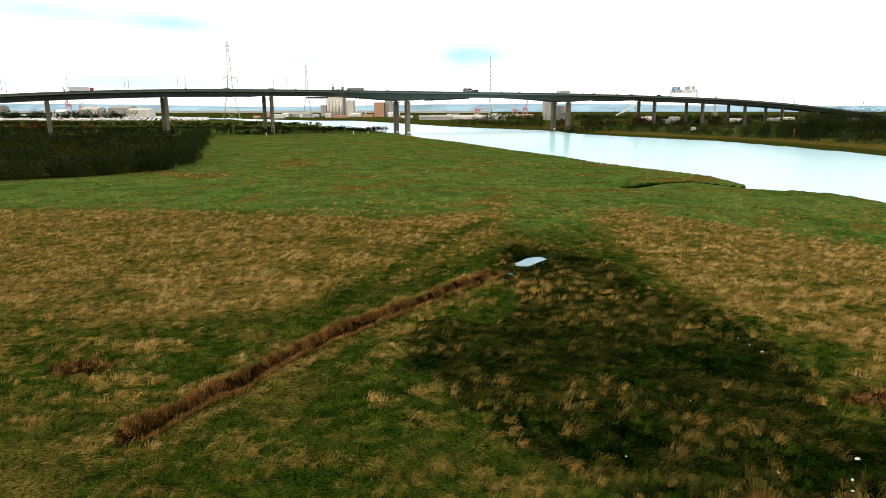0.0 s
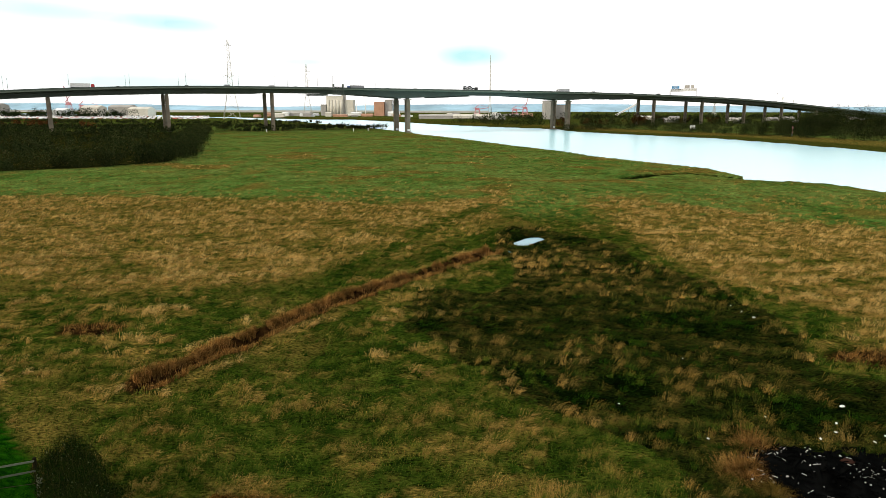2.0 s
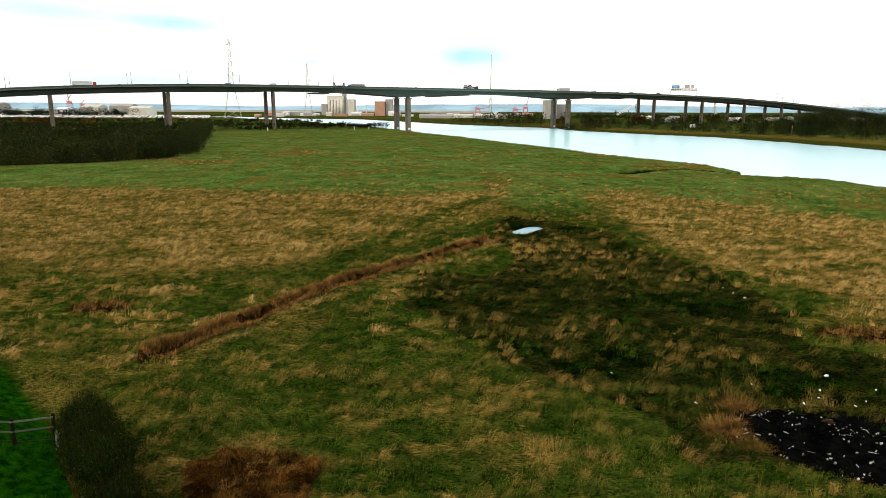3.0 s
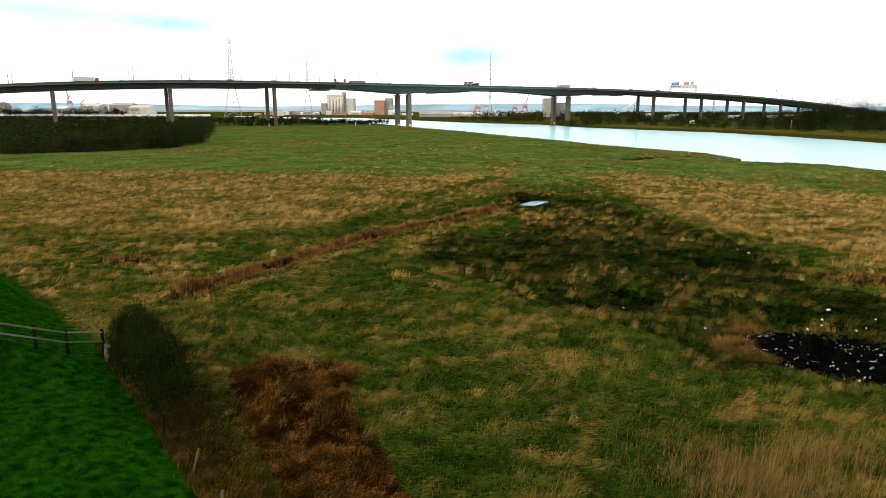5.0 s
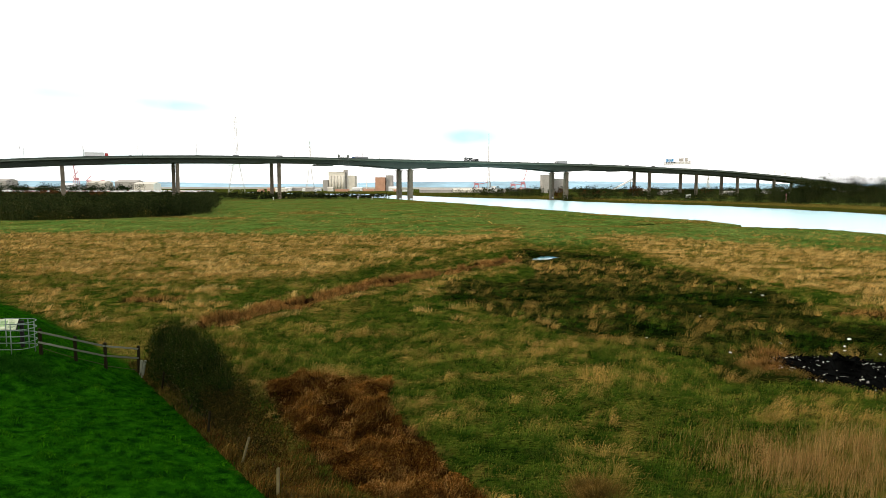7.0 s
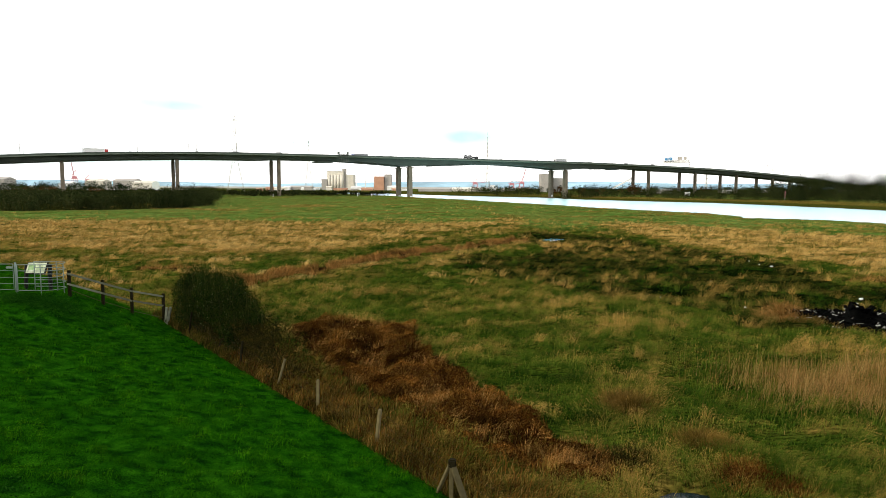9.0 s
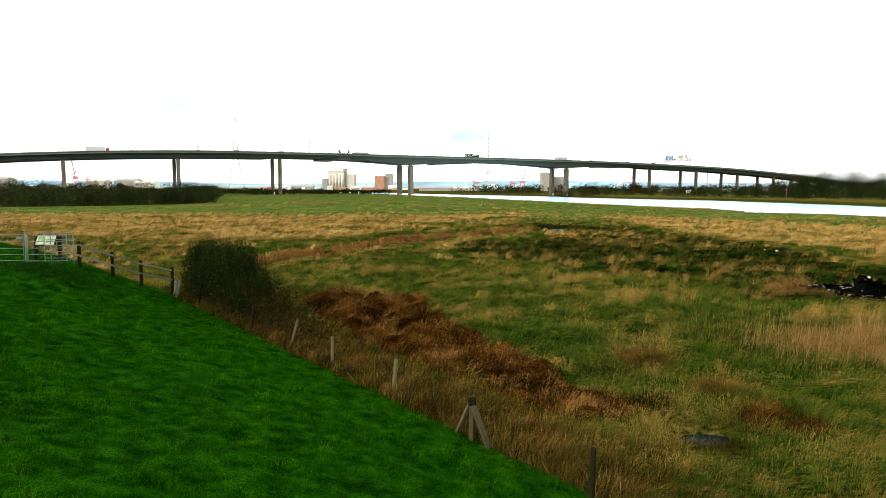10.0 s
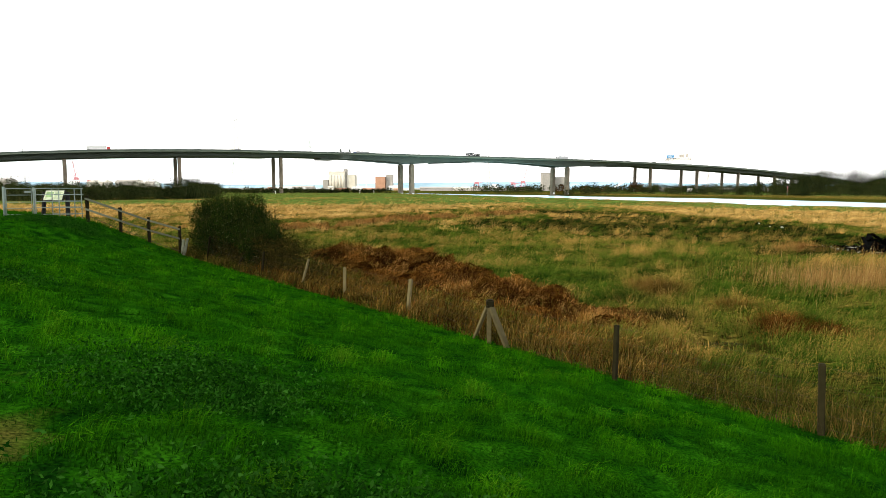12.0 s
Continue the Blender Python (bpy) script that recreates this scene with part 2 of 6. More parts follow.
OLIVE = blade_mat("rank_olive_grass", [(0.0, (0.016, 0.022, 0.004)), (0.5, (0.038, 0.035, 0.007)), (0.9, (0.08, 0.056, 0.014)), (1.0, (0.14, 0.095, 0.03))], ((0.72, 0.74, 0.65), (1.15, 1.1, 1.0)))
MEADOW = blade_mat("meadow_grass", [(0.0, (0.016, 0.032, 0.003)), (0.6, (0.04, 0.058, 0.006)), (1.0, (0.1, 0.1, 0.02))])
RUSH = blade_mat("rush_tussock", [(0.0, (0.006, 0.016, 0.002)), (0.6, (0.016, 0.036, 0.004)), (1.0, (0.06, 0.06, 0.012))])
RUST = blade_mat("rust_reed", [(0.0, (0.05, 0.025, 0.006)), (0.5, (0.19, 0.096, 0.026)), (0.9, (0.34, 0.19, 0.058)), (1.0, (0.44, 0.28, 0.1))], ((0.7, 0.68, 0.65), (1.15, 1.1, 1.05)), 0.8)
BRACKEN = blade_mat("dead_bracken", [(0.0, (0.014, 0.006, 0.001)), (0.45, (0.056, 0.024, 0.005)), (0.85, (0.12, 0.054, 0.012)), (1.0, (0.18, 0.095, 0.025))], ((0.28, 0.24, 0.2), (1.4, 1.35, 1.25)), 0.6)
BRAMBLE = blade_mat("bramble_leaf", [(0.0, (0.006, 0.008, 0.002)), (0.5, (0.018, 0.017, 0.004)), (0.95, (0.045, 0.032, 0.008)), (1.0, (0.07, 0.048, 0.014))])
REED = blade_mat("pale_reed", [(0.0, (0.1, 0.05, 0.013)), (0.5, (0.22, 0.125, 0.036)), (1.0, (0.4, 0.26, 0.095))])
LUSH = blade_mat("lush_grass", [(0.0, (0.003, 0.02, 0.0005)), (0.35, (0.008, 0.052, 0.001)), (0.7, (0.016, 0.084, 0.001)), (1.0, (0.042, 0.115, 0.005))], ((0.8, 0.82, 0.78), (1.2, 1.15, 1.08)), 0.5, 0.9, 0.2, 2.4, "dry_shade_tone")
NETTLE = blade_mat("nettle_leaf", [(0.0, (0.003, 0.02, 0.001)), (0.6, (0.008, 0.042, 0.003)), (1.0, (0.02, 0.072, 0.008))])
THORN_LEAF = blade_mat("thorn_leaf", [(0.0, (0.003, 0.008, 0.001)), (0.6, (0.009, 0.02, 0.003)), (0.97, (0.022, 0.034, 0.006)), (1.0, (0.13, 0.14, 0.07))])
TWIG = plain("twig_bark", (0.022, 0.026, 0.010), 0.95)
TWIG.node_tree.nodes["Principled BSDF"].inputs["Specular IOR Level"].default_value = 0.0
SHOOT = blade_mat("thorn_shoot", [(0.0, (0.006, 0.010, 0.002)), (0.7, (0.018, 0.024, 0.005)), (1.0, (0.06, 0.055, 0.018))])
SCRUB = blade_mat("winter_scrub", [(0.0, (0.008, 0.014, 0.004)), (0.5, (0.018, 0.027, 0.009)), (0.93, (0.036, 0.042, 0.017)), (1.0, (0.06, 0.054, 0.026))], ((0.75, 0.78, 0.75), (1.3, 1.2, 1.1)), 0.05, 0.9, 0.2, 0.16)
AUTUMN = blade_mat("autumn_scrub", [(0.0, (0.025, 0.01, 0.004)), (0.6, (0.065, 0.025, 0.008)), (1.0, (0.12, 0.048, 0.014))])
CONIFER = blade_mat("evergreen_leaf", [(0.0, (0.006, 0.012, 0.005)), (1.0, (0.022, 0.034, 0.012))])
WOOD = per_piece("weathered_wood", (0.1, 0.084, 0.04), 0.85, 0.3, 9.0)
DARKWOOD = per_piece("stained_fence_wood", (0.018, 0.016, 0.007), 0.85, 0.3, 9.0)
PALEWOOD = per_piece("silvered_rail_wood", (0.15, 0.16, 0.115), 0.85, 0.25, 9.0)
GALV = plain("galvanised_steel", (0.14, 0.18, 0.165), 0.65, 0.1, 0.2)
WIRE = plain("fence_wire", (0.06, 0.045, 0.03), 0.8, 0.2)
BLACKPOST = plain("black_post", (0.008, 0.008, 0.008), 0.75)
CHAR = plain("burnt_debris", (0.0025, 0.0026, 0.0025), 0.95, 0.0, 0.6, 1.5, 14.0, 0.8)
CHAR.node_tree.nodes["Principled BSDF"].inputs["Specular IOR Level"].default_value = 0.0
SCRAP = per_piece("pale_scrap", (0.42, 0.42, 0.39), 0.6, 0.7, 5.0)
LITTER = plain("white_litter", (0.75, 0.77, 0.76), 0.5)
RUSTY = plain("rusty_scrap", (0.03, 0.011, 0.006), 0.9)
CONCRETE = plain("bridge_concrete", (0.2, 0.165, 0.12), 0.85, 0.0, 0.25, 0.25, 4.0)
STEEL = plain("bridge_steel", (0.045, 0.062, 0.046), 0.6, 0.0, 0.2, 0.12, 3.0)
FASCIA = plain("bridge_fascia", (0.14, 0.17, 0.13), 0.7, 0.0, 0.15, 0.2, 3.0)
ASPHALT = plain("asphalt", (0.05, 0.05, 0.05), 0.9)
PYLON = plain("galvanised_tower_steel", (0.42, 0.4, 0.33), 0.6, 0.1)
LATTICE = plain("pylon_steel", (0.14, 0.15, 0.13), 0.6, 0.2)
WHITEWALL = plain("pale_cladding", (0.62, 0.58, 0.5), 0.7, 0.0, 0.12, 0.05, 0.6)
BRICK = plain("brick_cladding", (0.46, 0.26, 0.17), 0.85, 0.0, 0.15, 0.05, 0.6)
GREYWALL = plain("grey_cladding", (0.36, 0.34, 0.31), 0.8, 0.0, 0.15, 0.05, 0.6)
WHITE = plain("white_paint", (0.75, 0.75, 0.73), 0.5, 0.0, 0.08)
BLUE = plain("blue_sign_face", (0.03, 0.2, 0.42), 0.5, 0.0, 0.08)
CRANE = plain("crane_paint", (0.5, 0.2, 0.22), 0.6)
GLASS = plain("dark_glass", (0.02, 0.025, 0.03), 0.15, 0.0, 0.1)
TYRE = plain("tyre_rubber", (0.015, 0.015, 0.015), 0.9)
# distance haze is painted into the hills' blue base colour
HILL = plain("hazed_hill_land", (0.3, 0.46, 0.56), 0.95, 0.0, 0.25, 0.004, 0.02)
FARLAND = plain("far_land", (0.3, 0.29, 0.24), 0.95, 0.0, 0.3, 0.01, 0.05)


def paint(name, col):
    return plain(name, col, 0.35, 0.0, 0.06)


CAR_PAINT = [paint("car_white", (0.7, 0.7, 0.7)), paint("car_grey", (0.25, 0.26, 0.27)), paint("car_red", (0.45, 0.03, 0.03)),
             paint("car_black", (0.02, 0.02, 0.022)), paint("car_blue", (0.05, 0.1, 0.25)), paint("car_silver", (0.5, 0.51, 0.52))]


# ---- building blocks ----
def finish(name, bm, mat, parent=None, label="", smooth=False):
    me = bpy.data.meshes.new(name)
    bmesh.ops.recalc_face_normals(bm, faces=bm.faces)
    if smooth:
        for f in bm.faces:
            f.smooth = True
    bm.to_mesh(me)
    bm.free()
    me.materials.append(mat)
    ob = new(name, me)
    if parent is not None:
        ob.parent = parent
    if label:
        ob["label"] = label
    return ob


def part(name, bm, material, parent, label="", smooth=False):
    return finish(name, bm, material, parent, label, smooth)


def share(name, me, parent, m, label=""):
    ob = new(name, me)
    ob.parent = parent
    ob.matrix_basis = m
    if label:
        ob["label"] = label
    return ob


def box(bm, centre, size, rot=None, bevel=0.0):
    made = bmesh.ops.create_cube(bm, size=1.0)["verts"]
    m = Matrix.Translation(centre) @ (rot.to_4x4() if rot is not None else Matrix.Identity(4)) @ Matrix.Diagonal((*size, 1))
    bmesh.ops.transform(bm, matrix=m, verts=made)
    if bevel:
        es = list({e for v in made for e in v.link_edges})
        bmesh.ops.bevel(bm, geom=es, offset=bevel, segments=2, affect="EDGES")


def tube(bm, p, q, r, n=6, r2=None):
    p, q = Vector(p), Vector(q)
    d = q - p
    made = bmesh.ops.create_cone(bm, cap_ends=True, segments=n, radius1=r, radius2=r if r2 is None else r2, depth=d.length)["verts"]
    bmesh.ops.transform(bm, matrix=Matrix.Translation((p + q) / 2) @ d.to_track_quat("Z", "Y").to_matrix().to_4x4(), verts=made)


def empty(name, m, label="", category="", group="", kind=""):
    ob = new(name)
    ob.empty_display_size = 0.2
    ob.matrix_basis = m
    return tagged(ob, label, category, group, kind)


def np_mesh(name, verts, tris, mat, attrs=None, smooth=False):
    """One mesh object from arrays of vertices and triangles or quads."""
    me = bpy.data.meshes.new(name)
    verts = np.asarray(verts, np.float32)
    tris = np.asarray(tris, np.int32)
    k = tris.shape[1]
    me.vertices.add(len(verts))
    me.vertices.foreach_set("co", verts.ravel())
    me.loops.add(tris.size)
    me.loops.foreach_set("vertex_index", tris.ravel())
    me.polygons.add(len(tris))
    me.polygons.foreach_set("loop_start", np.arange(0, tris.size, k, dtype=np.int32))
    if smooth:
        me.polygons.foreach_set("use_smooth", np.ones(len(tris), bool))
    for key, val in (attrs or {}).items():
        a = me.attributes.new(key, "FLOAT", "POINT")
        a.data.foreach_set("value", np.asarray(val, np.float32))
    me.update(calc_edges=True)
    me.materials.append(mat)
    return new(name, me)


RNG = np.random.default_rng(7)


def fbm(x, y, scale, seed=0, octaves=4):
    """Smooth noise over the plan, 0 to 1."""
    out, amp, tot = np.zeros_like(x, float), 1.0, 0.0
    for o in range(octaves):
        u, v = x / scale * 2 ** o + seed * 17.3, y / scale * 2 ** o + seed * 9.1
        iu, iv = np.floor(u).astype(np.int64), np.floor(v).astype(np.int64)
        fu, fv = u - iu, v - iv
        fu, fv = fu * fu * (3 - 2 * fu), fv * fv * (3 - 2 * fv)

        def h(a, c):
            k = (a * 374761393 + c * 668265263 + (seed + o) * 1442695041) & 0x7FFFFFFF
            k = ((k ^ (k >> 13)) * 1274126177) & 0x7FFFFFFF
            return ((k ^ (k >> 16)) & 0xFFFF) / 65535.0
        out += amp * ((h(iu, iv) * (1 - fu) + h(iu + 1, iv) * fu) * (1 - fv) + (h(iu, iv + 1) * (1 - fu) + h(iu + 1, iv + 1) * fu) * fv)
        tot += amp
        amp *= 0.5
    return out / tot


def seg_dist(x, y, line):
    """Distance from points to a polyline."""
    best = np.full_like(x, 1e9, dtype=float)
    for (ax, ay), (bx, by) in zip(line[:-1], line[1:]):
        dx, dy = bx - ax, by - ay
        t = np.clip(((x - ax) * dx + (y - ay) * dy) / (dx * dx + dy * dy), 0, 1)
        best = np.minimum(best, np.hypot(x - ax - t * dx, y - ay - t * dy))
    return best


def signed(x, y, poly):
    """Distance to a closed outline, positive inside."""
    inside = np.zeros_like(x, bool)
    ring = list(poly) + [poly[0]]
    for (ax, ay), (bx, by) in zip(ring[:-1], ring[1:]):
        if ay == by:
            continue
        cross = (ay > y) != (by > y)
        inside ^= cross & (x < (bx - ax) * (y - ay) / (by - ay) + ax)
    d = seg_dist(x, y, ring)
    return np.where(inside, d, -d)


def smooth01(v, a, b):
    t = np.clip((v - a) / (b - a), 0, 1)
    return t * t * (3 - 2 * t)


# ---- the plan ----
FENCE_A, FENCE_U, FENCE_N = (-4.1, 4.75), (0.61, -0.793), (-0.793, -0.61)
FOOT = [(71, -93), (-18.65, 23.85), (-23.3, 29.0), (-30.6, 36.2), (-36.6, 41.5), (-60, 60), (-110, 92)]
BANK = FOOT + [(-300, 60), (-300, -200), (71, -200)]
NEAR_LIP = [(235, -110), (170, -20), (135, 50), (110, 112), (96, 141), (94, 157), (87, 165), (77, 167.5), (80, 175), (81, 188), (79, 203), (69, 223), (57, 247), (49.5, 277),
            (30, 323), (23, 347), (9, 388), (-16, 447), (-46, 540), (-83, 644), (-140, 771), (-190, 887), (-400, 1230), (-900, 1700), (-1800, 2250)]
FAR_LIP = [(-1800, 2700), (-900, 2050), (-443, 1469), (-260, 1265), (-185, 1262), (-91, 1068), (6, 839), (78, 727), (110, 690), (116, 613), (145, 551), (174, 500), (191, 474),
           (207, 397), (214, 322), (222, 240), (236, 150), (260, 60), (330, -110)]
RIVER = NEAR_LIP + FAR_LIP
TAN_WEST = [(-150, 126), (-53, 122.5), (-24, 117), (-2, 114), (5, 122), (12, 150), (17, 151), (13, 122), (9, 97), (5, 86), (-2, 77), (-6, 71), (-13, 60), (-22, 53), (-38, 54), (-62, 60), (-150, 76)]
TAN_EAST = [(24, 101), (25, 119), (34, 126), (46, 112), (65, 93), (98, 70), (75, 30), (45, 26), (34, 31), (31, 37), (29.5, 46), (30.5, 50.5), (28, 58), (25.5, 65), (23.5, 84)]
DARK = [(5.4, 78), (6.6, 85), (8.6, 89.5), (12, 90.5), (14.7, 87), (20, 82.5), (22, 69.5), (25, 61.7), (26.6, 57.4), (25.5, 52.5), (28.4, 50.2), (25.4, 46.2), (27.3, 44), (25, 41), (24.6, 37.5), (28, 35.5), (31, 30), (22, 21.5), (11, 22), (10.4, 24.6), (9.9, 27), (8.2, 28.7),
        (6.3, 30.6), (4.2, 32.5), (3.1, 35.1), (2.4, 37.6), (0.3, 38.7), (0.2, 41.4), (-3, 44.3), (-3.5, 50.4), (-2.4, 55.6), (0.3, 56.6), (4.5, 55.8), (6.1, 59.2), (7.7, 66.3), (5.8, 72.4)]
DITCH = [(-18.6, 34.2), (-17.6, 36.2), (-15.5, 40.5), (-12.6, 46.9), (-9.2, 52.2), (-4.3, 59.3), (-0.8, 64.3), (5.4, 72.9)]
BRACKEN_AREA = [(-11.9, 21.6), (-10.2, 22.9), (-7.4, 23.2), (-5.2, 21.4), (-5.7, 19), (-4.6, 16.2), (-3.2, 13.6), (-2.3, 11), (-1.2, 8.6), (0.0, 7.3), (0.6, 6.4), (-0.4, 5.2), (-1.6, 5.4), (-3.4, 7.3), (-5.4, 10.2), (-7.7, 13.2), (-9.4, 16.2)]
POOL_AT, PUDDLE_AT = (10.5, 81.8), (1.35, 5.3)
HOLLOWS = [(4.6, 36.2, 2.2, 2.6), (8.2, 33.4, 3.0, 2.4), (11.5, 36.5, 2.6, 2.2), (18.5, 48.5, 4.6, 4.0), (13.5, 44, 2.4, 2.2), (-1.6, 46.5, 1.6, 3.0), (23.5, 47.5, 3.0, 1.6), (24, 55.5, 2.2, 2.6), (11.5, 28.5, 2.4, 2.0), (21.5, 31.5, 4.0, 3.2), (19, 66, 2.6, 4.0), (8.4, 87, 2.2, 2.6), (16.5, 81.5, 2.5, 2.2)]
TRAIL = [(-16, 2.5), (-10.3, -2.4), (-8.5, -4.8), (-7.5, -6.2), (-6.3, -8.0), (-4.6, -12), (2, -30)]
CREEK = [(46, 166), (57, 178), (68, 182), (77, 171), (84, 166)]
WEST_SCRUB = [(-230, 168), (-122, 175), (-104, 185), (-92, 208), (-100, 240), (-178, 470), (-320, 500), (-420, 330)]
TRACK = [(-150, 128), (-53, 124.5), (-20, 120), (17, 115), (37, 109), (55, 105), (72, 93), (112, 70)]


def clump(x, y):
    """Where tufts gather: low on a tuft, high in the gaps between."""
    return np.clip((fbm(x * 0.85, y, 1.8, 35, 2) - 0.5) * 2.1 + 0.5, 0, 1)


def bank_rise(x, y):
    d = signed(x, y, BANK)
    s = (x - FENCE_A[0]) * FENCE_U[0] + (y - FENCE_A[1]) * FENCE_U[1]
    k = 0.215 + 0.26 * smooth01(-s, 18, 24)
    lin = np.clip(d, 0, None) * k
    return np.where(lin < 1.7, lin, 1.7 + 0.42 * (1 - np.exp(-(lin - 1.7) / 0.42))), d


def height(x, y):
    x, y = np.asarray(x, float), np.asarray(y, float)
    z = (fbm(x, y, 14, 3) - 0.5) * 0.25 + (fbm(x, y, 1.6, 4, 3) - 0.5) * 0.34
    z = z - 0.012 * np.clip(x - 5, 0, 80) - 0.002 * np.clip(y - 60, 0, 260)
    z = z + 0.26 * (0.5 - clump(x, y)) * (y < 140)
    near_fence = np.exp(-np.clip(-signed(x, y, BANK), 0, None) / 4.0)
    z = z * (1 - near_fence) + near_fence * -0.24
    rise, d = bank_rise(x, y)
    z = np.where(d > 0, -0.24 + rise + (fbm(x, y, 1.4, 5, 3) - 0.5) * 0.15 * np.clip(d / 2, 0, 1) + (fbm(x, y, 0.42, 61, 3) - 0.5) * 0.2 * np.clip(d, 0, 1), z)
    z = z - 0.6 * np.exp(-(seg_dist(x, y, DITCH) / 0.6) ** 2) + 0.22 * np.exp(-((seg_dist(x, y, DITCH) - 1.15) / 0.5) ** 2)
    z = z - 1.4 * np.exp(-(seg_dist(x, y, CREEK) / 1.9) ** 2)
    z = z - 0.3 * smooth01(signed(x, y, DARK), 0, 4) * (fbm(x, y, 5, 8) > 0.3)
    z = z - 0.25 * np.exp(-(((x - 18.4) / 3.6) ** 2 + ((y - 24.4) / 3.6) ** 2) ** 2)
    for (ox, oy), wide, long in ((POOL_AT, 1.9, 4.0), ((7.0, 74.8), 0.9, 1.2)):
        u, w = (x - ox) * 0.83 - (y - oy) * 0.56, (x - ox) * 0.56 + (y - oy) * 0.83
        z = z - (0.45 + z) * np.exp(-((u / wide) ** 2 + (w / long) ** 2) ** 2) - 0.3 * np.exp(-((u / wide) ** 2 + (w / long) ** 2) ** 2)
    hump = fbm(x, y, 1.9, 6, 3)
    z = z + smooth01(signed(x, y, BRACKEN_AREA), 0.0, 1.2) * (0.95 * np.clip(hump - 0.4, 0, 0.4) + 0.3 * (fbm(x, y, 0.8, 39, 2) - 0.5)) * smooth01(np.hypot(x - PUDDLE_AT[0], y - PUDDLE_AT[1]), 1.0, 2.2)
    shore = np.exp(-(((x - PUDDLE_AT[0] + 0.2) / 1.6) ** 2 + ((y - PUDDLE_AT[1] + 0.5) / 1.5) ** 2) ** 2)
    z = z * (1 - shore) - 0.31 * shore - 0.2 * np.exp(-(((x - PUDDLE_AT[0]) / 0.75) ** 2 + ((y - PUDDLE_AT[1]) / 0.4) ** 2))
    inside = signed(x, y, RIVER) > 0
    d_near, d_far = seg_dist(x, y, NEAR_LIP), seg_dist(x, y, FAR_LIP)
    wob = (fbm(x, y, 9, 11) - 0.5) * 2.5
    z = np.where(np.hypot(x, y) > 700, np.clip(z, -0.6, 0.2), z)
    bed = np.maximum(-6.5, np.minimum(z - 0.9 * np.clip(d_near + wob * 0.5, 0, None), -4 - 0.1 * d_far))
    east = np.minimum(z, -4 + 0.075 * (d_far + wob))
    return np.where(inside, bed, np.where(d_far < d_near, east, z))


def soft_zone(x, y, poly, width, seed, scale):
    return smooth01(signed(x, y, poly) + (fbm(x, y, scale, seed) - 0.5) * width * 1.6, -width / 2, width / 2)


def lush_edge(x, y):
    """How far the bank's grass creeps over, or falls short of, the bank's foot."""
    return (fbm(x, y, 1.1, 63, 3) - 0.5) * 1.2


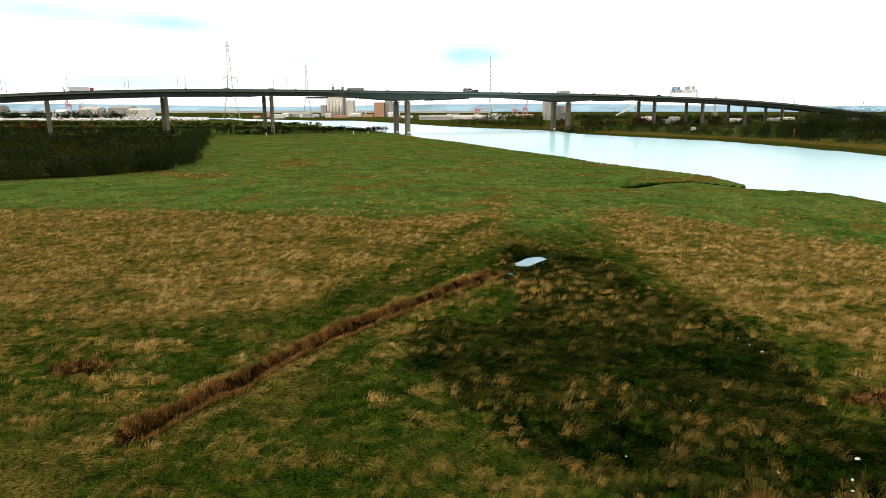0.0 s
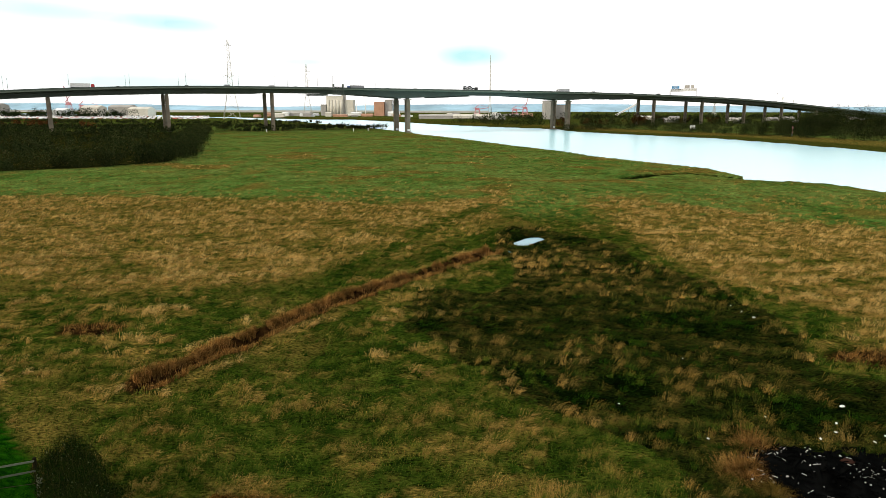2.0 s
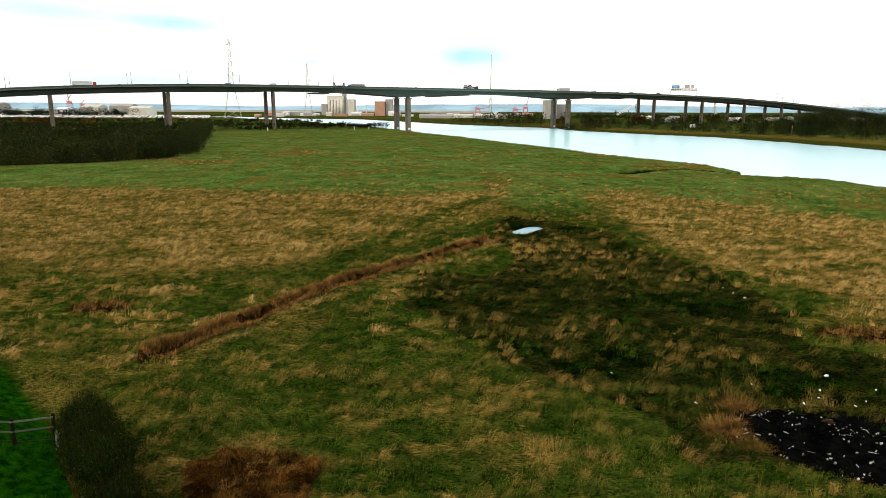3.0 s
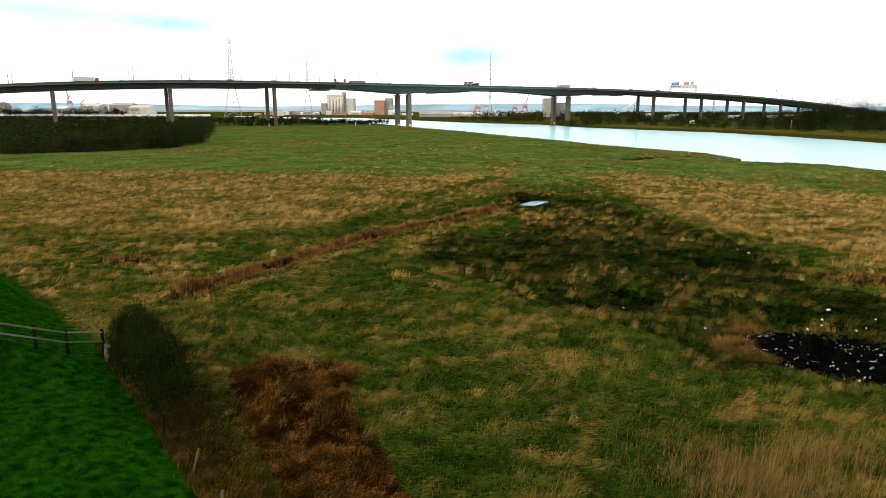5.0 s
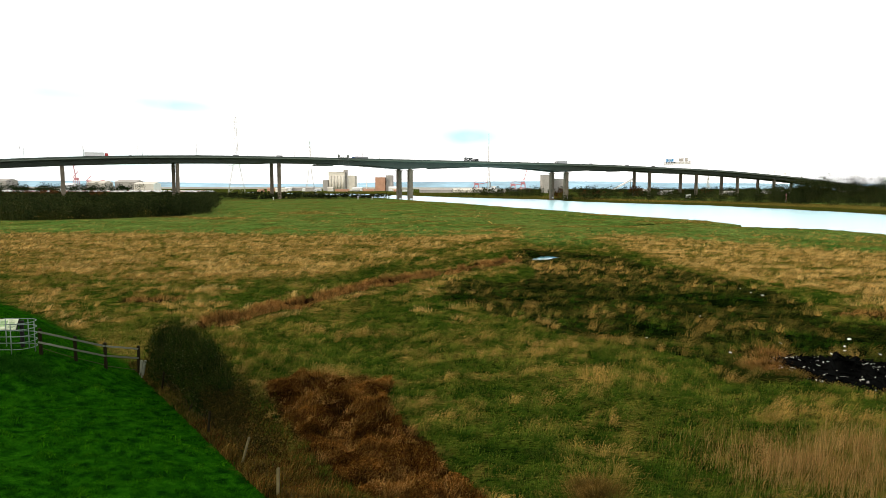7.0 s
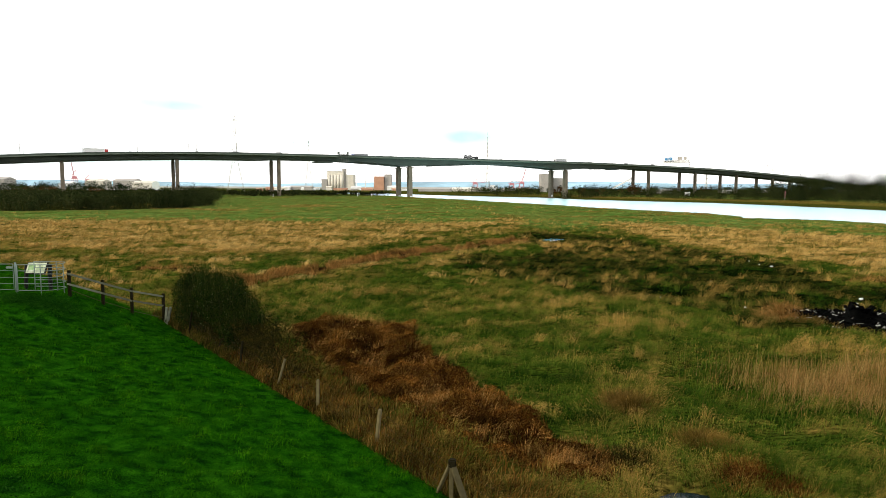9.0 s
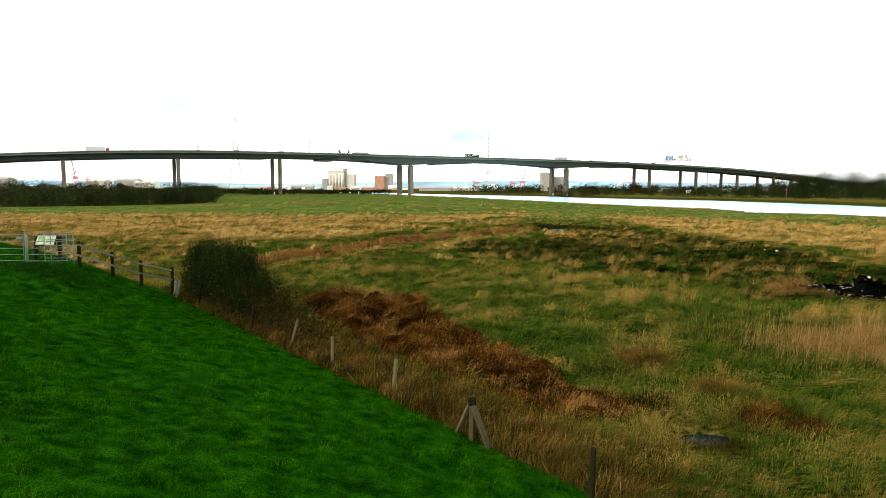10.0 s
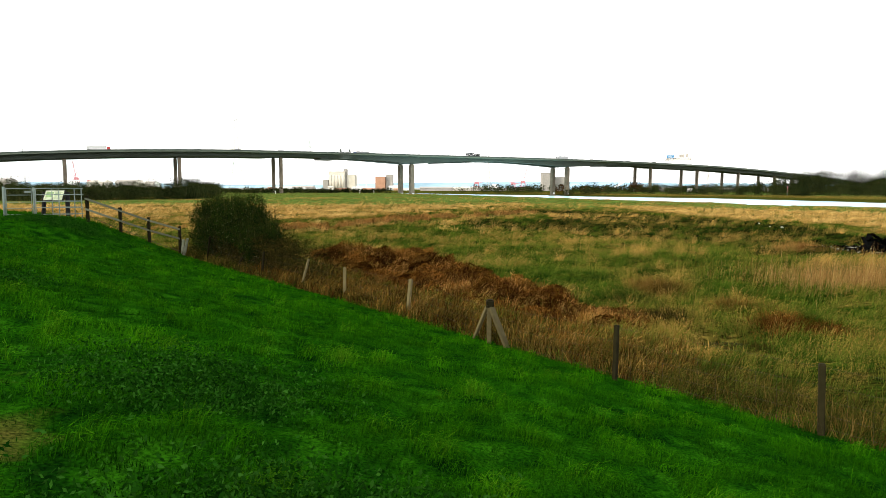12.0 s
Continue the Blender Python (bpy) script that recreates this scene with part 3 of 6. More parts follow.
def zones(x, y):
    x, y = np.asarray(x, float), np.asarray(y, float)
    tan = np.maximum(soft_zone(x, y, TAN_WEST, 9, 21, 9), soft_zone(x, y, TAN_EAST, 7, 22, 7))
    tan = tan * (1 - 0.6 * np.exp(-(seg_dist(x, y, [(7, 112), (0, 95), (-5, 80), (-10, 66), (-18, 54)]) / 1.7) ** 2))
    tan = tan * (0.82 - 0.26 * smooth01(fbm(x * 0.7, y * 1.3, 4, 23), 0.5, 0.68))
    # ragged straw streaks across the nearer meadow, and the row along the ditch
    patch = (0.16 + 0.2 * smooth01(-x, 16, 28) + 0.42 * smooth01(fbm(x * 0.6, y * 1.5, 2.4, 24), 0.5, 0.68)) * np.clip((70 - y) / 16, 0, 1)
    tan = np.maximum(tan, patch)
    tan = np.maximum(tan, 0.22 + 0.12 * smooth01(y, 76, 90))
    tan = np.maximum(tan, 0.58 * np.exp(-((seg_dist(x, y, DITCH) - 2.0) / 1.2) ** 2))
    tan = np.maximum(tan, 0.8 * smooth01(fbm(x, y * 1.6, 16, 25), 0.6, 0.72) * smooth01(y, 120, 170))
    tan = np.maximum(tan, 0.6 * np.exp(-((seg_dist(x, y, TRACK) - 1.8) / 0.9) ** 2) * smooth01(fbm(x, y, 7, 36), 0.4, 0.6))
    out = -signed(x, y, BANK)
    tan = np.maximum(tan, (0.2 + 0.24 * smooth01(fbm(x, y, 1.6, 66, 3), 0.4, 0.62)) * smooth01(-out, -4.6, -2.2) * smooth01(-y, -12, -6))
    tan = tan * (1 - 0.9 * smooth01(signed(x, y, DARK), -1, 1))
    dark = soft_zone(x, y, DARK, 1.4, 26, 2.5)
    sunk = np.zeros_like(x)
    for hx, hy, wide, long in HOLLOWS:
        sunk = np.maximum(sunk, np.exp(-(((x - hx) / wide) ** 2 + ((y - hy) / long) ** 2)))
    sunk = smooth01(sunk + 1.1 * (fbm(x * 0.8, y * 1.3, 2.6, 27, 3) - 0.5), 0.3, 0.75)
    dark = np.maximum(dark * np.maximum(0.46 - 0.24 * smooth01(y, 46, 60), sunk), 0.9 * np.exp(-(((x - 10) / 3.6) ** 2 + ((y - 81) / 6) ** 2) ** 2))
    dark = np.maximum(dark, np.exp(-(seg_dist(x, y, CREEK) / 2.4) ** 4))
    dark = np.maximum(dark, 0.45 * np.exp(-(seg_dist(x, y, TRACK) / 0.9) ** 2))
    rust = np.exp(-(seg_dist(x, y, DITCH) / 1.3) ** 4)
    rust = np.maximum(rust, 0.8 * np.exp(-(((x - 29.5) / 4.6) ** 2 + ((y - 40) / 2.2) ** 2) ** 2))
    rust = np.maximum(rust, 0.9 * smooth01(signed(x, y, BRACKEN_AREA), -0.3, 0.5))
    rust = np.maximum(rust, 0.85 * np.exp(-(((x + 27.5) / 3) ** 2 + ((y - 45) / 2) ** 2) ** 2))
    # scrub ground shares the bog colour, painted dark for shade under the bushes
    bog_and_shade = np.maximum(soft_zone(x, y, DARK, 1.3, 26, 2.5), smooth01(signed(x, y, WEST_SCRUB), -5, 3))
    b = signed(x, y, BANK)
    lush = smooth01(b + lush_edge(x, y) + 0.2, -0.15, 0.15)
    mud = 0.66 * smooth01(-y, 2.5, 4.5) * np.exp(-(seg_dist(x, y, TRAIL) / 0.5) ** 4) * smooth01(fbm(x, y, 0.9, 28), 0.25, 0.6)
    r = signed(x, y, RIVER)
    mud = np.maximum(mud, smooth01(r, -0.6, 1.0))
    east = (1 - smooth01(seg_dist(x, y, FAR_LIP), 30, 70)) * (r < 0)
    mud = np.maximum(mud, 0.75 * (1 - smooth01(seg_dist(x, y, FAR_LIP), 14, 26)) * (r < 0))
    tan = np.maximum(tan, east * (0.6 + 0.4 * fbm(x, y, 30, 29)))
    away = smooth01(np.hypot(x, y), 640, 800)
    mud = np.maximum(mud, away * (0.3 + 0.6 * fbm(x, y, 120, 30)))
    return {"bog_and_shade": bog_and_shade * (1 - lush), "tan": tan * (1 - lush), "dark": dark * (1 - lush), "rust": rust * (1 - lush), "lush": lush, "mud": mud, "short": smooth01(y + 12 * smooth01(x, 6, 13) + 0.5 * np.clip(x - 25, 0, 80) + (fbm(x, y, 12, 31) - 0.5) * 14, 100, 128)}


def steps(*runs):
    out = []
    for a, b, d in runs:
        out += list(np.arange(a, b, d))
    return np.array(out + [runs[-1][1]])


def build_ground():
    xs = steps((-4900, -1000, 300), (-1000, -300, 50), (-300, -100, 8), (-100, -45, 2.0), (-45, -27, 0.65), (-27, 4, 0.36), (4, 45, 0.65), (45, 110, 1.5), (110, 260, 5), (260, 800, 40), (800, 4900, 300))
    ys = steps((-900, -100, 100), (-100, -20, 5), (-20, -13, 0.7), (-13, 23, 0.36), (23, 60, 0.65), (60, 130, 1.1), (130, 330, 2.0), (330, 700, 6), (700, 1500, 25), (1500, 4900, 200))
    X, Y = np.meshgrid(xs, ys)
    x, y = X.ravel(), Y.ravel()
    z = height(x, y)
    nx, ny = len(xs), len(ys)
    i = (np.arange(ny - 1)[:, None] * nx + np.arange(nx - 1)[None, :]).ravel()
    quads = np.stack([i, i + 1, i + 1 + nx, i + nx], 1)
    ob = np_mesh("ground", np.stack([x, y, z], 1), quads, GROUND, zones(x, y), True)
    return tagged(ob, "flat tidal marsh of green and straw-coloured grass beside a river", "ground", kind="structure")


build_ground()
bm = bmesh.new()
WIDER = [(px - 7, py - 4) for px, py in NEAR_LIP] + [(px + 8, py + 5) for px, py in FAR_LIP]
vs = [bm.verts.new((px, py, -4.0)) for px, py in WIDER]
bmesh.ops.triangle_fill(bm, use_beauty=True, edges=[bm.edges.new((vs[k], vs[(k + 1) % len(vs)])) for k in range(len(vs))])
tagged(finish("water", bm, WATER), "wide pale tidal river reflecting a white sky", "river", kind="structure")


def blob_water(name, at, rx, ry, turn, z, label, mat=POOL):
    b2 = bmesh.new()
    ring = []
    for a in [k * math.tau / 32 for k in range(32)]:
        u, w = rx * math.cos(a) * (1 + 0.25 * math.sin(3 * a + 1)), ry * math.sin(a) * (1 + 0.35 * math.cos(2 * a))
        ring.append(b2.verts.new((at[0] + u * math.cos(turn) - w * math.sin(turn), at[1] + u * math.sin(turn) + w * math.cos(turn), z)))
    b2.faces.new(ring)
    tagged(finish(name, b2, mat), label, "water", kind="structure")


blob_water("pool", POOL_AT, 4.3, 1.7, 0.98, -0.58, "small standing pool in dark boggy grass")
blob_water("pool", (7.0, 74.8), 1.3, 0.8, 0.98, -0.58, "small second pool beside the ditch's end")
blob_water("puddle", PUDDLE_AT, 1.5, 0.95, 0.0, -0.39, "puddle among dead grass beside the fence", PUDDLE)


# ---- grass, reeds and leaves ----
def blade_arrays(px, py, pz, length, width, dirx, diry, bend, lean=False):
    """Curved blades of three triangles each (lean: two); bend 0 stands, 1 lies over along (dirx, diry)."""
    n = len(px)
    a = RNG.uniform(0, math.tau, n)
    wx, wy = np.cos(a) * width / 2, np.sin(a) * width / 2
    mid_h, mid_o = length * (0.56 - 0.22 * bend), length * 0.36 * bend
    tip_h, tip_o = length * (1.0 - 0.82 * bend), length * 0.9 * bend
    v = np.empty((n, 5, 3), np.float32)
    v[:, 0] = np.stack([px - wx, py - wy, pz - 0.03], 1)
    v[:, 1] = np.stack([px + wx, py + wy, pz - 0.03], 1)
    v[:, 2] = np.stack([px + dirx * mid_o - wx * 0.8, py + diry * mid_o - wy * 0.8, pz + mid_h], 1)
    v[:, 3] = np.stack([px + dirx * mid_o + wx * 0.8, py + diry * mid_o + wy * 0.8, pz + mid_h], 1)
    v[:, 4] = np.stack([px + dirx * tip_o, py + diry * tip_o, pz + tip_h], 1)
    base = (np.arange(n) * 5)[:, None]
    rows = ([0, 1, 2], [2, 3, 4]) if lean else ([0, 1, 3], [0, 3, 2], [2, 3, 4])
    f = np.concatenate([base + np.array([r]) for r in rows], 0)
    return v.reshape(-1, 3), f


def grass(name, mat, px, py, length, width, bend, wind, spread, label, category="grass", lift=0.0, comb=1.0, tone=None):
    pz = height(px, py) + lift
    sway = (fbm(px, py, 5.0, 33, 2) - 0.5) * 2.6 + (fbm(px, py, 0.9, 34, 2) - 0.5) * 3.4
    a = wind + sway * comb + RNG.normal(0, spread, len(px))
    lean = tone is not None
    v, f = blade_arrays(px, py, pz, length, width * (1.25 if lean else 1.0), np.cos(a), np.sin(a), bend, lean)
    # with a tone, roots are painted darker and tips lighter, as if shaded
    return tagged(np_mesh(name, v, f, mat, None if tone is None else {"dry_shade_tone": np.clip(tone[:, None] + np.array([-0.14, -0.14, 0.0, 0.0, 0.2])[None, :], 0, 1).ravel()}), label, category, kind="stuff")


def tuft_field(x0, x1, y0, y1, gap):
    """Tuft feet on a loose lattice over a stretch of the plan, with a number of its own for each."""
    u, w = np.meshgrid(np.arange(int((x1 - x0) / gap)), np.arange(int((y1 - y0) / gap)))
    u, w = u.ravel(), w.ravel()
    cx = x0 + gap * (u + 0.5 * (w % 2) + RNG.uniform(-0.5, 0.5, len(u)))
    cy = y0 + gap * (w + RNG.uniform(-0.5, 0.5, len(u)))
    return cx, cy, RNG.random(len(u))


def in_view(x, y):
    """The wedge of the plan that the walk ever looks over, with a margin."""
    return np.abs(x + 2) < 0.74 * (y + 14) + 2


def off_puddle(x, y):
    return ((x - PUDDLE_AT[0] + 0.25) / 0.85) ** 2 + ((y - PUDDLE_AT[1] + 0.65) / 1.25) ** 2 > 1


def around_pools(x, y):
    out = np.full(len(x), True)
    for (ox, oy), wide, long in ((POOL_AT, 1.5, 4.2), ((7.0, 74.8), 0.7, 1.2)):
        u, w = (x - ox) * 0.83 - (y - oy) * 0.56, (x - ox) * 0.56 + (y - oy) * 0.83
        out &= (u / wide) ** 2 + (w / long) ** 2 > RNG.uniform(0.6, 1.2, len(x))
    return out & off_puddle(x, y)


marsh, sedge, rusty = [], [], []
WIND = 0.35
for box4, gap, per, rad, ln, wd, lay in (
        ((-5, 14, -9, 7), 0.5, 95, 0.17, 0.55, 0.0048, 0.62), ((-18, 36, 3, 32), 0.72, 72, 0.24, 0.6, 0.012, 0.68), ((-52, 54, 30, 71), 0.92, 40, 0.3, 0.66, 0.025, 0.76), ((-120, 98, 69, 134), 1.15, 20, 0.36, 0.66, 0.05, 0.8), ((-130, 110, 130, 260), 3.2, 9, 0.7, 0.6, 0.1, 0.8)):
    cx, cy, cr = tuft_field(*box4, gap)
    keep = in_view(cx, cy) & (signed(cx, cy, BANK) < -0.1) & (signed(cx, cy, RIVER) < -2) & around_pools(cx, cy)
    keep &= seg_dist(cx, cy, DITCH) > 0.9
    keep &= ((cx - 18.2) / 4.1) ** 2 + ((cy - 24.1 + 0.2 * (cx - 18.2)) / 3.8) ** 2 > 1
    cx, cy, cr = cx[keep], cy[keep], cr[keep]
    z4 = zones(cx, cy)
    cl = clump(cx, cy)
    m = len(cx)
    own = RNG.random(m)
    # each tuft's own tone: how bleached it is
    dry_shade_tone = z4["tan"] + 0.62 * (own - 0.5) + 0.3 * (0.5 - cl) + 0.55 * (fbm(cx * 0.7, cy * 1.3, 3.2, 44, 3) - 0.5)
    dry_shade_tone = np.where(cy < 9, np.minimum(dry_shade_tone, 0.5), np.where(cy < 32, np.minimum(dry_shade_tone, 0.66), dry_shade_tone))
    bog_patch = fbm(cx * 0.7, cy * 1.4, 4.5, 27, 3)
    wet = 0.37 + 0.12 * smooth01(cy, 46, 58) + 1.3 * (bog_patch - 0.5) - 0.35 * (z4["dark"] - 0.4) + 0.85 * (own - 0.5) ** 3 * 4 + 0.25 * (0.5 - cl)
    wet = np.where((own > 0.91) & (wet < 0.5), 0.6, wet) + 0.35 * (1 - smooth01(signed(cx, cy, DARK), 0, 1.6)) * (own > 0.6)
    is_rust = z4["rust"] > 0.45 + 0.3 * cr
    in_bog = soft_zone(cx, cy, DARK, 1.3, 26, 2.5) > 0.5
    is_wet = ~is_rust & in_bog & ((cr < 0.72 - 0.42 * (z4["dark"] > 0.68)) | (own > 0.91))
    is_dry = ~is_rust & ~is_wet & ((z4["short"] < 0.5 + 0.4 * (cr - 0.5)) | (dry_shade_tone > 0.55)) & ((cl < 0.66) | (cr < 0.45 + 0.4 * z4["tan"]))
    size = np.clip(RNG.lognormal(0.0, 0.3, m), 0.5, 1.9)
    lie_to = WIND + (fbm(cx, cy, 6.0, 33, 2) - 0.5) * 2.6 + RNG.normal(0, 0.38, m)
    for bag, sel, f, tone, flat in ((marsh, is_dry, 0.72 + 0.5 * np.clip(dry_shade_tone, 0, 1), dry_shade_tone, lay), (sedge, is_wet, 0.75 + 0.45 * np.clip(wet, 0, 1), wet, lay - 0.08), (rusty, is_rust, np.full(m, 0.85), dry_shade_tone, 0.6)):
        t_ = np.repeat(np.flatnonzero(sel), per)
        n_ = len(t_)
        far_out = np.abs(RNG.normal(0, 1, n_))
        a_ = RNG.uniform(0, math.tau, n_)
        r_ = far_out * rad * size[t_]
        push = RNG.uniform(0.2, 1.0, n_)
        dx, dy = np.cos(lie_to[t_]) + push * np.cos(a_), np.sin(lie_to[t_]) + push * np.sin(a_)
        long = ln * f[t_] * (0.65 + 0.35 * size[t_]) * RNG.uniform(0.65, 1.25, n_) * (1.1 - 0.22 * np.clip(far_out, 0, 2))
        bag.append((cx[t_] + r_ * np.cos(a_), cy[t_] + r_ * np.sin(a_), long, np.full(n_, wd), np.clip(RNG.normal(flat, 0.15, n_), 0.1, 1.03), np.clip(tone[t_] + RNG.normal(0, 0.06, n_), 0, 1), np.arctan2(dy, dx)))


def pour(name, mat, bag, label):
    x, y, long, wide, bend, tone, way = [np.concatenate([b[k] for b in bag]) for k in range(7)]
    keep = signed(x, y, BANK) < 0.05
    x, y, long, wide, bend, tone, way = [c[keep] for c in (x, y, long, wide, bend, tone, way)]
    v, f = blade_arrays(x, y, height(x, y), long, wide * 1.25, np.cos(way), np.sin(way), bend, True)
    # green roots to dry tips; the dark roots also paint shade inside tufts
    dry_shade_tone = np.clip(tone[:, None] + np.array([-0.16, -0.16, 0.0, 0.0, 0.16])[None, :], 0, 1).ravel()
    tagged(np_mesh(name, v, f, mat, {"dry_shade_tone": dry_shade_tone}), label, "grass", kind="stuff")


# short green sward between the tufts, thinning with distance
n = 170000
sy = 3 + 36 * RNG.random(n) ** 1.35
sx = -2 + RNG.uniform(-1, 1, n) * (0.74 * (sy + 14) + 2)
keep = (signed(sx, sy, BANK) < 0.0) & around_pools(sx, sy) & (soft_zone(sx, sy, DARK, 1.3, 26, 2.5) < 0.5) & (seg_dist(sx, sy, DITCH) > 1.2)
sx, sy = sx[keep], sy[keep]
n = len(sx)
sz = zones(sx, sy)
keep = (sz["rust"] < 0.4)
sx, sy = sx[keep], sy[keep]
n = len(sx)
sward_tone = np.clip(0.26 + 0.3 * sz["tan"][keep] + 0.5 * (fbm(sx, sy, 1.3, 67, 3) - 0.5) + RNG.normal(0, 0.05, n), 0, 0.6)
marsh.append((sx, sy, RNG.uniform(0.1, 0.3, n) * (0.6 + 0.8 * fbm(sx, sy, 0.8, 68, 2)), 0.005 + 0.0006 * (sy + 14), np.clip(RNG.normal(0.45, 0.2, n), 0, 1), sward_tone, WIND + RNG.normal(0, 1.1, n)))

# taller reeds in two rows, one on each lip of the ditch
line = [Vector((*p, 0)) for p in DITCH]
for side, count, reach in ((1, 16000, 0.24), (-1, 10000, 0.2)):
    seg = RNG.integers(0, len(line) - 1, count)
    dd = np.array([tuple(b - a)[:2] for a, b in zip(line[:-1], line[1:])])
    seg = RNG.choice(len(dd), count, p=np.hypot(dd[:, 0], dd[:, 1]) / np.hypot(dd[:, 0], dd[:, 1]).sum())
    q = RNG.random(count)
    aa = np.array([tuple(p)[:2] for p in line])[seg]
    nn = np.stack([-dd[seg, 1], dd[seg, 0]], 1) / np.hypot(dd[seg, 0], dd[seg, 1])[:, None]
    off = side * (0.88 + RNG.normal(0, reach, count) + 0.3 * (fbm(aa[:, 0] + q * dd[seg, 0], aa[:, 1] + q * dd[seg, 1], 2.2, 37) - 0.5))
    px, py = aa[:, 0] + q * dd[seg, 0] + nn[:, 0] * off, aa[:, 1] + q * dd[seg, 1] + nn[:, 1] * off
    thick = fbm(px, py, 1.5, 38, 3)
    k = (thick > 0.36) & (np.abs(off) > 0.42)
    rusty.append((px[k], py[k], (0.22 + 0.55 * thick[k]) * RNG.uniform(0.6, 1.2, k.sum()), np.full(k.sum(), 0.03), np.clip(RNG.normal(0.4, 0.2, k.sum()), 0, 1), np.zeros(k.sum()), RNG.normal(0.3, 0.8, k.sum())))

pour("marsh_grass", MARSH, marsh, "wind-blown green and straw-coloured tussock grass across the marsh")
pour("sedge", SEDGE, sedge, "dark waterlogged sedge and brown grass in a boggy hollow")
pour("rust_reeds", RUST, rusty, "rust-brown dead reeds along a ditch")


# ---- thickets ----
def leaf_arrays(p, size):
    """Small leaf-like quads turned at random, as two triangles each."""
    n = len(p)
    d = RNG.normal(0, 1, (n, 3))
    d /= np.linalg.norm(d, axis=1)[:, None]
    e = np.cross(d, RNG.normal(0, 1, (n, 3)))
    e /= np.linalg.norm(e, axis=1)[:, None]
    s = (size * RNG.uniform(0.6, 1.4, n))[:, None]
    v = np.stack([p - d * s, p + e * s * 0.45, p + d * s, p - e * s * 0.45], 1)
    base = (np.arange(n) * 4)[:, None]
    return v.reshape(-1, 3), np.concatenate([base + np.array([[0, 1, 2]]), base + np.array([[0, 2, 3]])], 0)


def crown_points(n, rx, ry, h, lumps, base=0.05):
    """Points through a lumpy crown that stands on the ground."""
    c = np.stack([RNG.normal(0, 0.42, lumps) * rx, RNG.normal(0, 0.42, lumps) * ry, RNG.uniform(0.3, 0.72, lumps) * h], 1)
    r = RNG.uniform(0.22, 0.42, lumps) * h
    k = RNG.integers(0, lumps, n)
    d = RNG.normal(0, 1, (n, 3))
    d /= np.linalg.norm(d, axis=1)[:, None]
    p = c[k] + d * (r[k] * RNG.uniform(0.45, 1.08, n) ** 0.6)[:, None]
    p[:, 2] = np.abs(p[:, 2]) + base
    return p


def twig_arrays(n, rx, ry, h, width):
    """Upright winter shoots that rise out of a thicket."""
    px, py = RNG.normal(0, 0.38, n) * rx, RNG.normal(0, 0.38, n) * ry
    a = RNG.uniform(0, math.tau, n)
    return blade_arrays(px, py, np.zeros(n), h * RNG.uniform(0.5, 1.05, n), np.full(n, width), np.cos(a), np.sin(a), RNG.uniform(0.1, 0.75, n))


def thicket(name, mat, places, label, leaf=0.35, per=420, shoots=60, shoot_w=0.09):
    """Many bushes grown together. places: x, y, half-width, height."""
    vv, ff, off = [], [], 0
    for bx, by, w, h in places:
        g = float(height(np.array([bx]), np.array([by]))[0])
        for v, f in (leaf_arrays(crown_points(per, w, w, h, 7), leaf), twig_arrays(shoots, w, w, h, shoot_w)):
            vv.append(v + np.array([bx, by, g - 0.1]))
            ff.append(f + off)
            off += len(v)
    return tagged(np_mesh(name, np.concatenate(vv), np.concatenate(ff), mat), label, "bushes", kind="stuff")


def scatter(poly, n, w, h, jitter=0.35):
    xs, ys = [p[0] for p in poly], [p[1] for p in poly]
    out = []
    while len(out) < n:
        x, y = RNG.uniform(min(xs), max(xs)), RNG.uniform(min(ys), max(ys))
        if signed(np.array([x]), np.array([y]), poly)[0] > 0:
            out.append((x, y, w * RNG.uniform(1 - jitter, 1 + jitter), h * RNG.uniform(1 - jitter, 1 + jitter)))
    return out


def along(line, n, w, h, side=3.0, jitter=0.35):
    pts = [Vector((*p, 0)) for p in line]
    lens = [(b - a).length for a, b in zip(pts[:-1], pts[1:])]
    out = []
    for q in np.linspace(0, sum(lens) * 0.9999, n):
        k = 0
        while q > lens[k]:
            q -= lens[k]
            k += 1
        p = pts[k].lerp(pts[k + 1], q / lens[k])
        out.append((p.x + RNG.normal(0, side), p.y + RNG.normal(0, side), w * RNG.uniform(1 - jitter, 1 + jitter), h * RNG.uniform(1 - jitter, 1 + jitter)))
    return out


front = along([(-200, 176), (-122, 178), (-104, 187), (-91, 210), (-99, 242), (-132, 338), (-174, 464)], 90, 5.5, 6.4, 2.0)
thicket("scrub_thicket", SCRUB, front, "dense dark leafless scrub at the meadow's edge", 0.25, 620, 110, 0.06)
thicket("scrub_thicket", SCRUB, scatter(WEST_SCRUB, 260, 9, 5.0), "low dark scrub spreading over rough ground", 0.42, 220, 25, 0.1)
thicket("scrub_thicket", SCRUB, scatter([(-178, 460), (-120, 500), (-75, 548), (-140, 600), (-430, 610), (-620, 560), (-430, 350), (-320, 490)], 170, 11, 4.4), "rolling dark scrub below the viaduct", 0.6, 180, 15, 0.16)
thicket("autumn_scrub", AUTUMN, scatter([(-420, 420), (-330, 560), (-290, 620), (-470, 640)], 16, 9, 8), "russet scrub below the viaduct", 0.8, 300, 30, 0.25)
thicket("hedge_far", SCRUB, along([(-520, 560), (-330, 600), (-210, 640), (-130, 610), (-100, 590), (-52, 560)], 130, 7, 3.6, 3), "dark hedge along the near river bank below the viaduct", 0.5, 260, 10, 0.15)
thicket("hedge_far", SCRUB, along([(-700, 900), (-420, 760), (-250, 760), (-160, 790)], 80, 11, 4.4, 6), "far hedge in front of the docks", 0.7, 180, 6, 0.2)
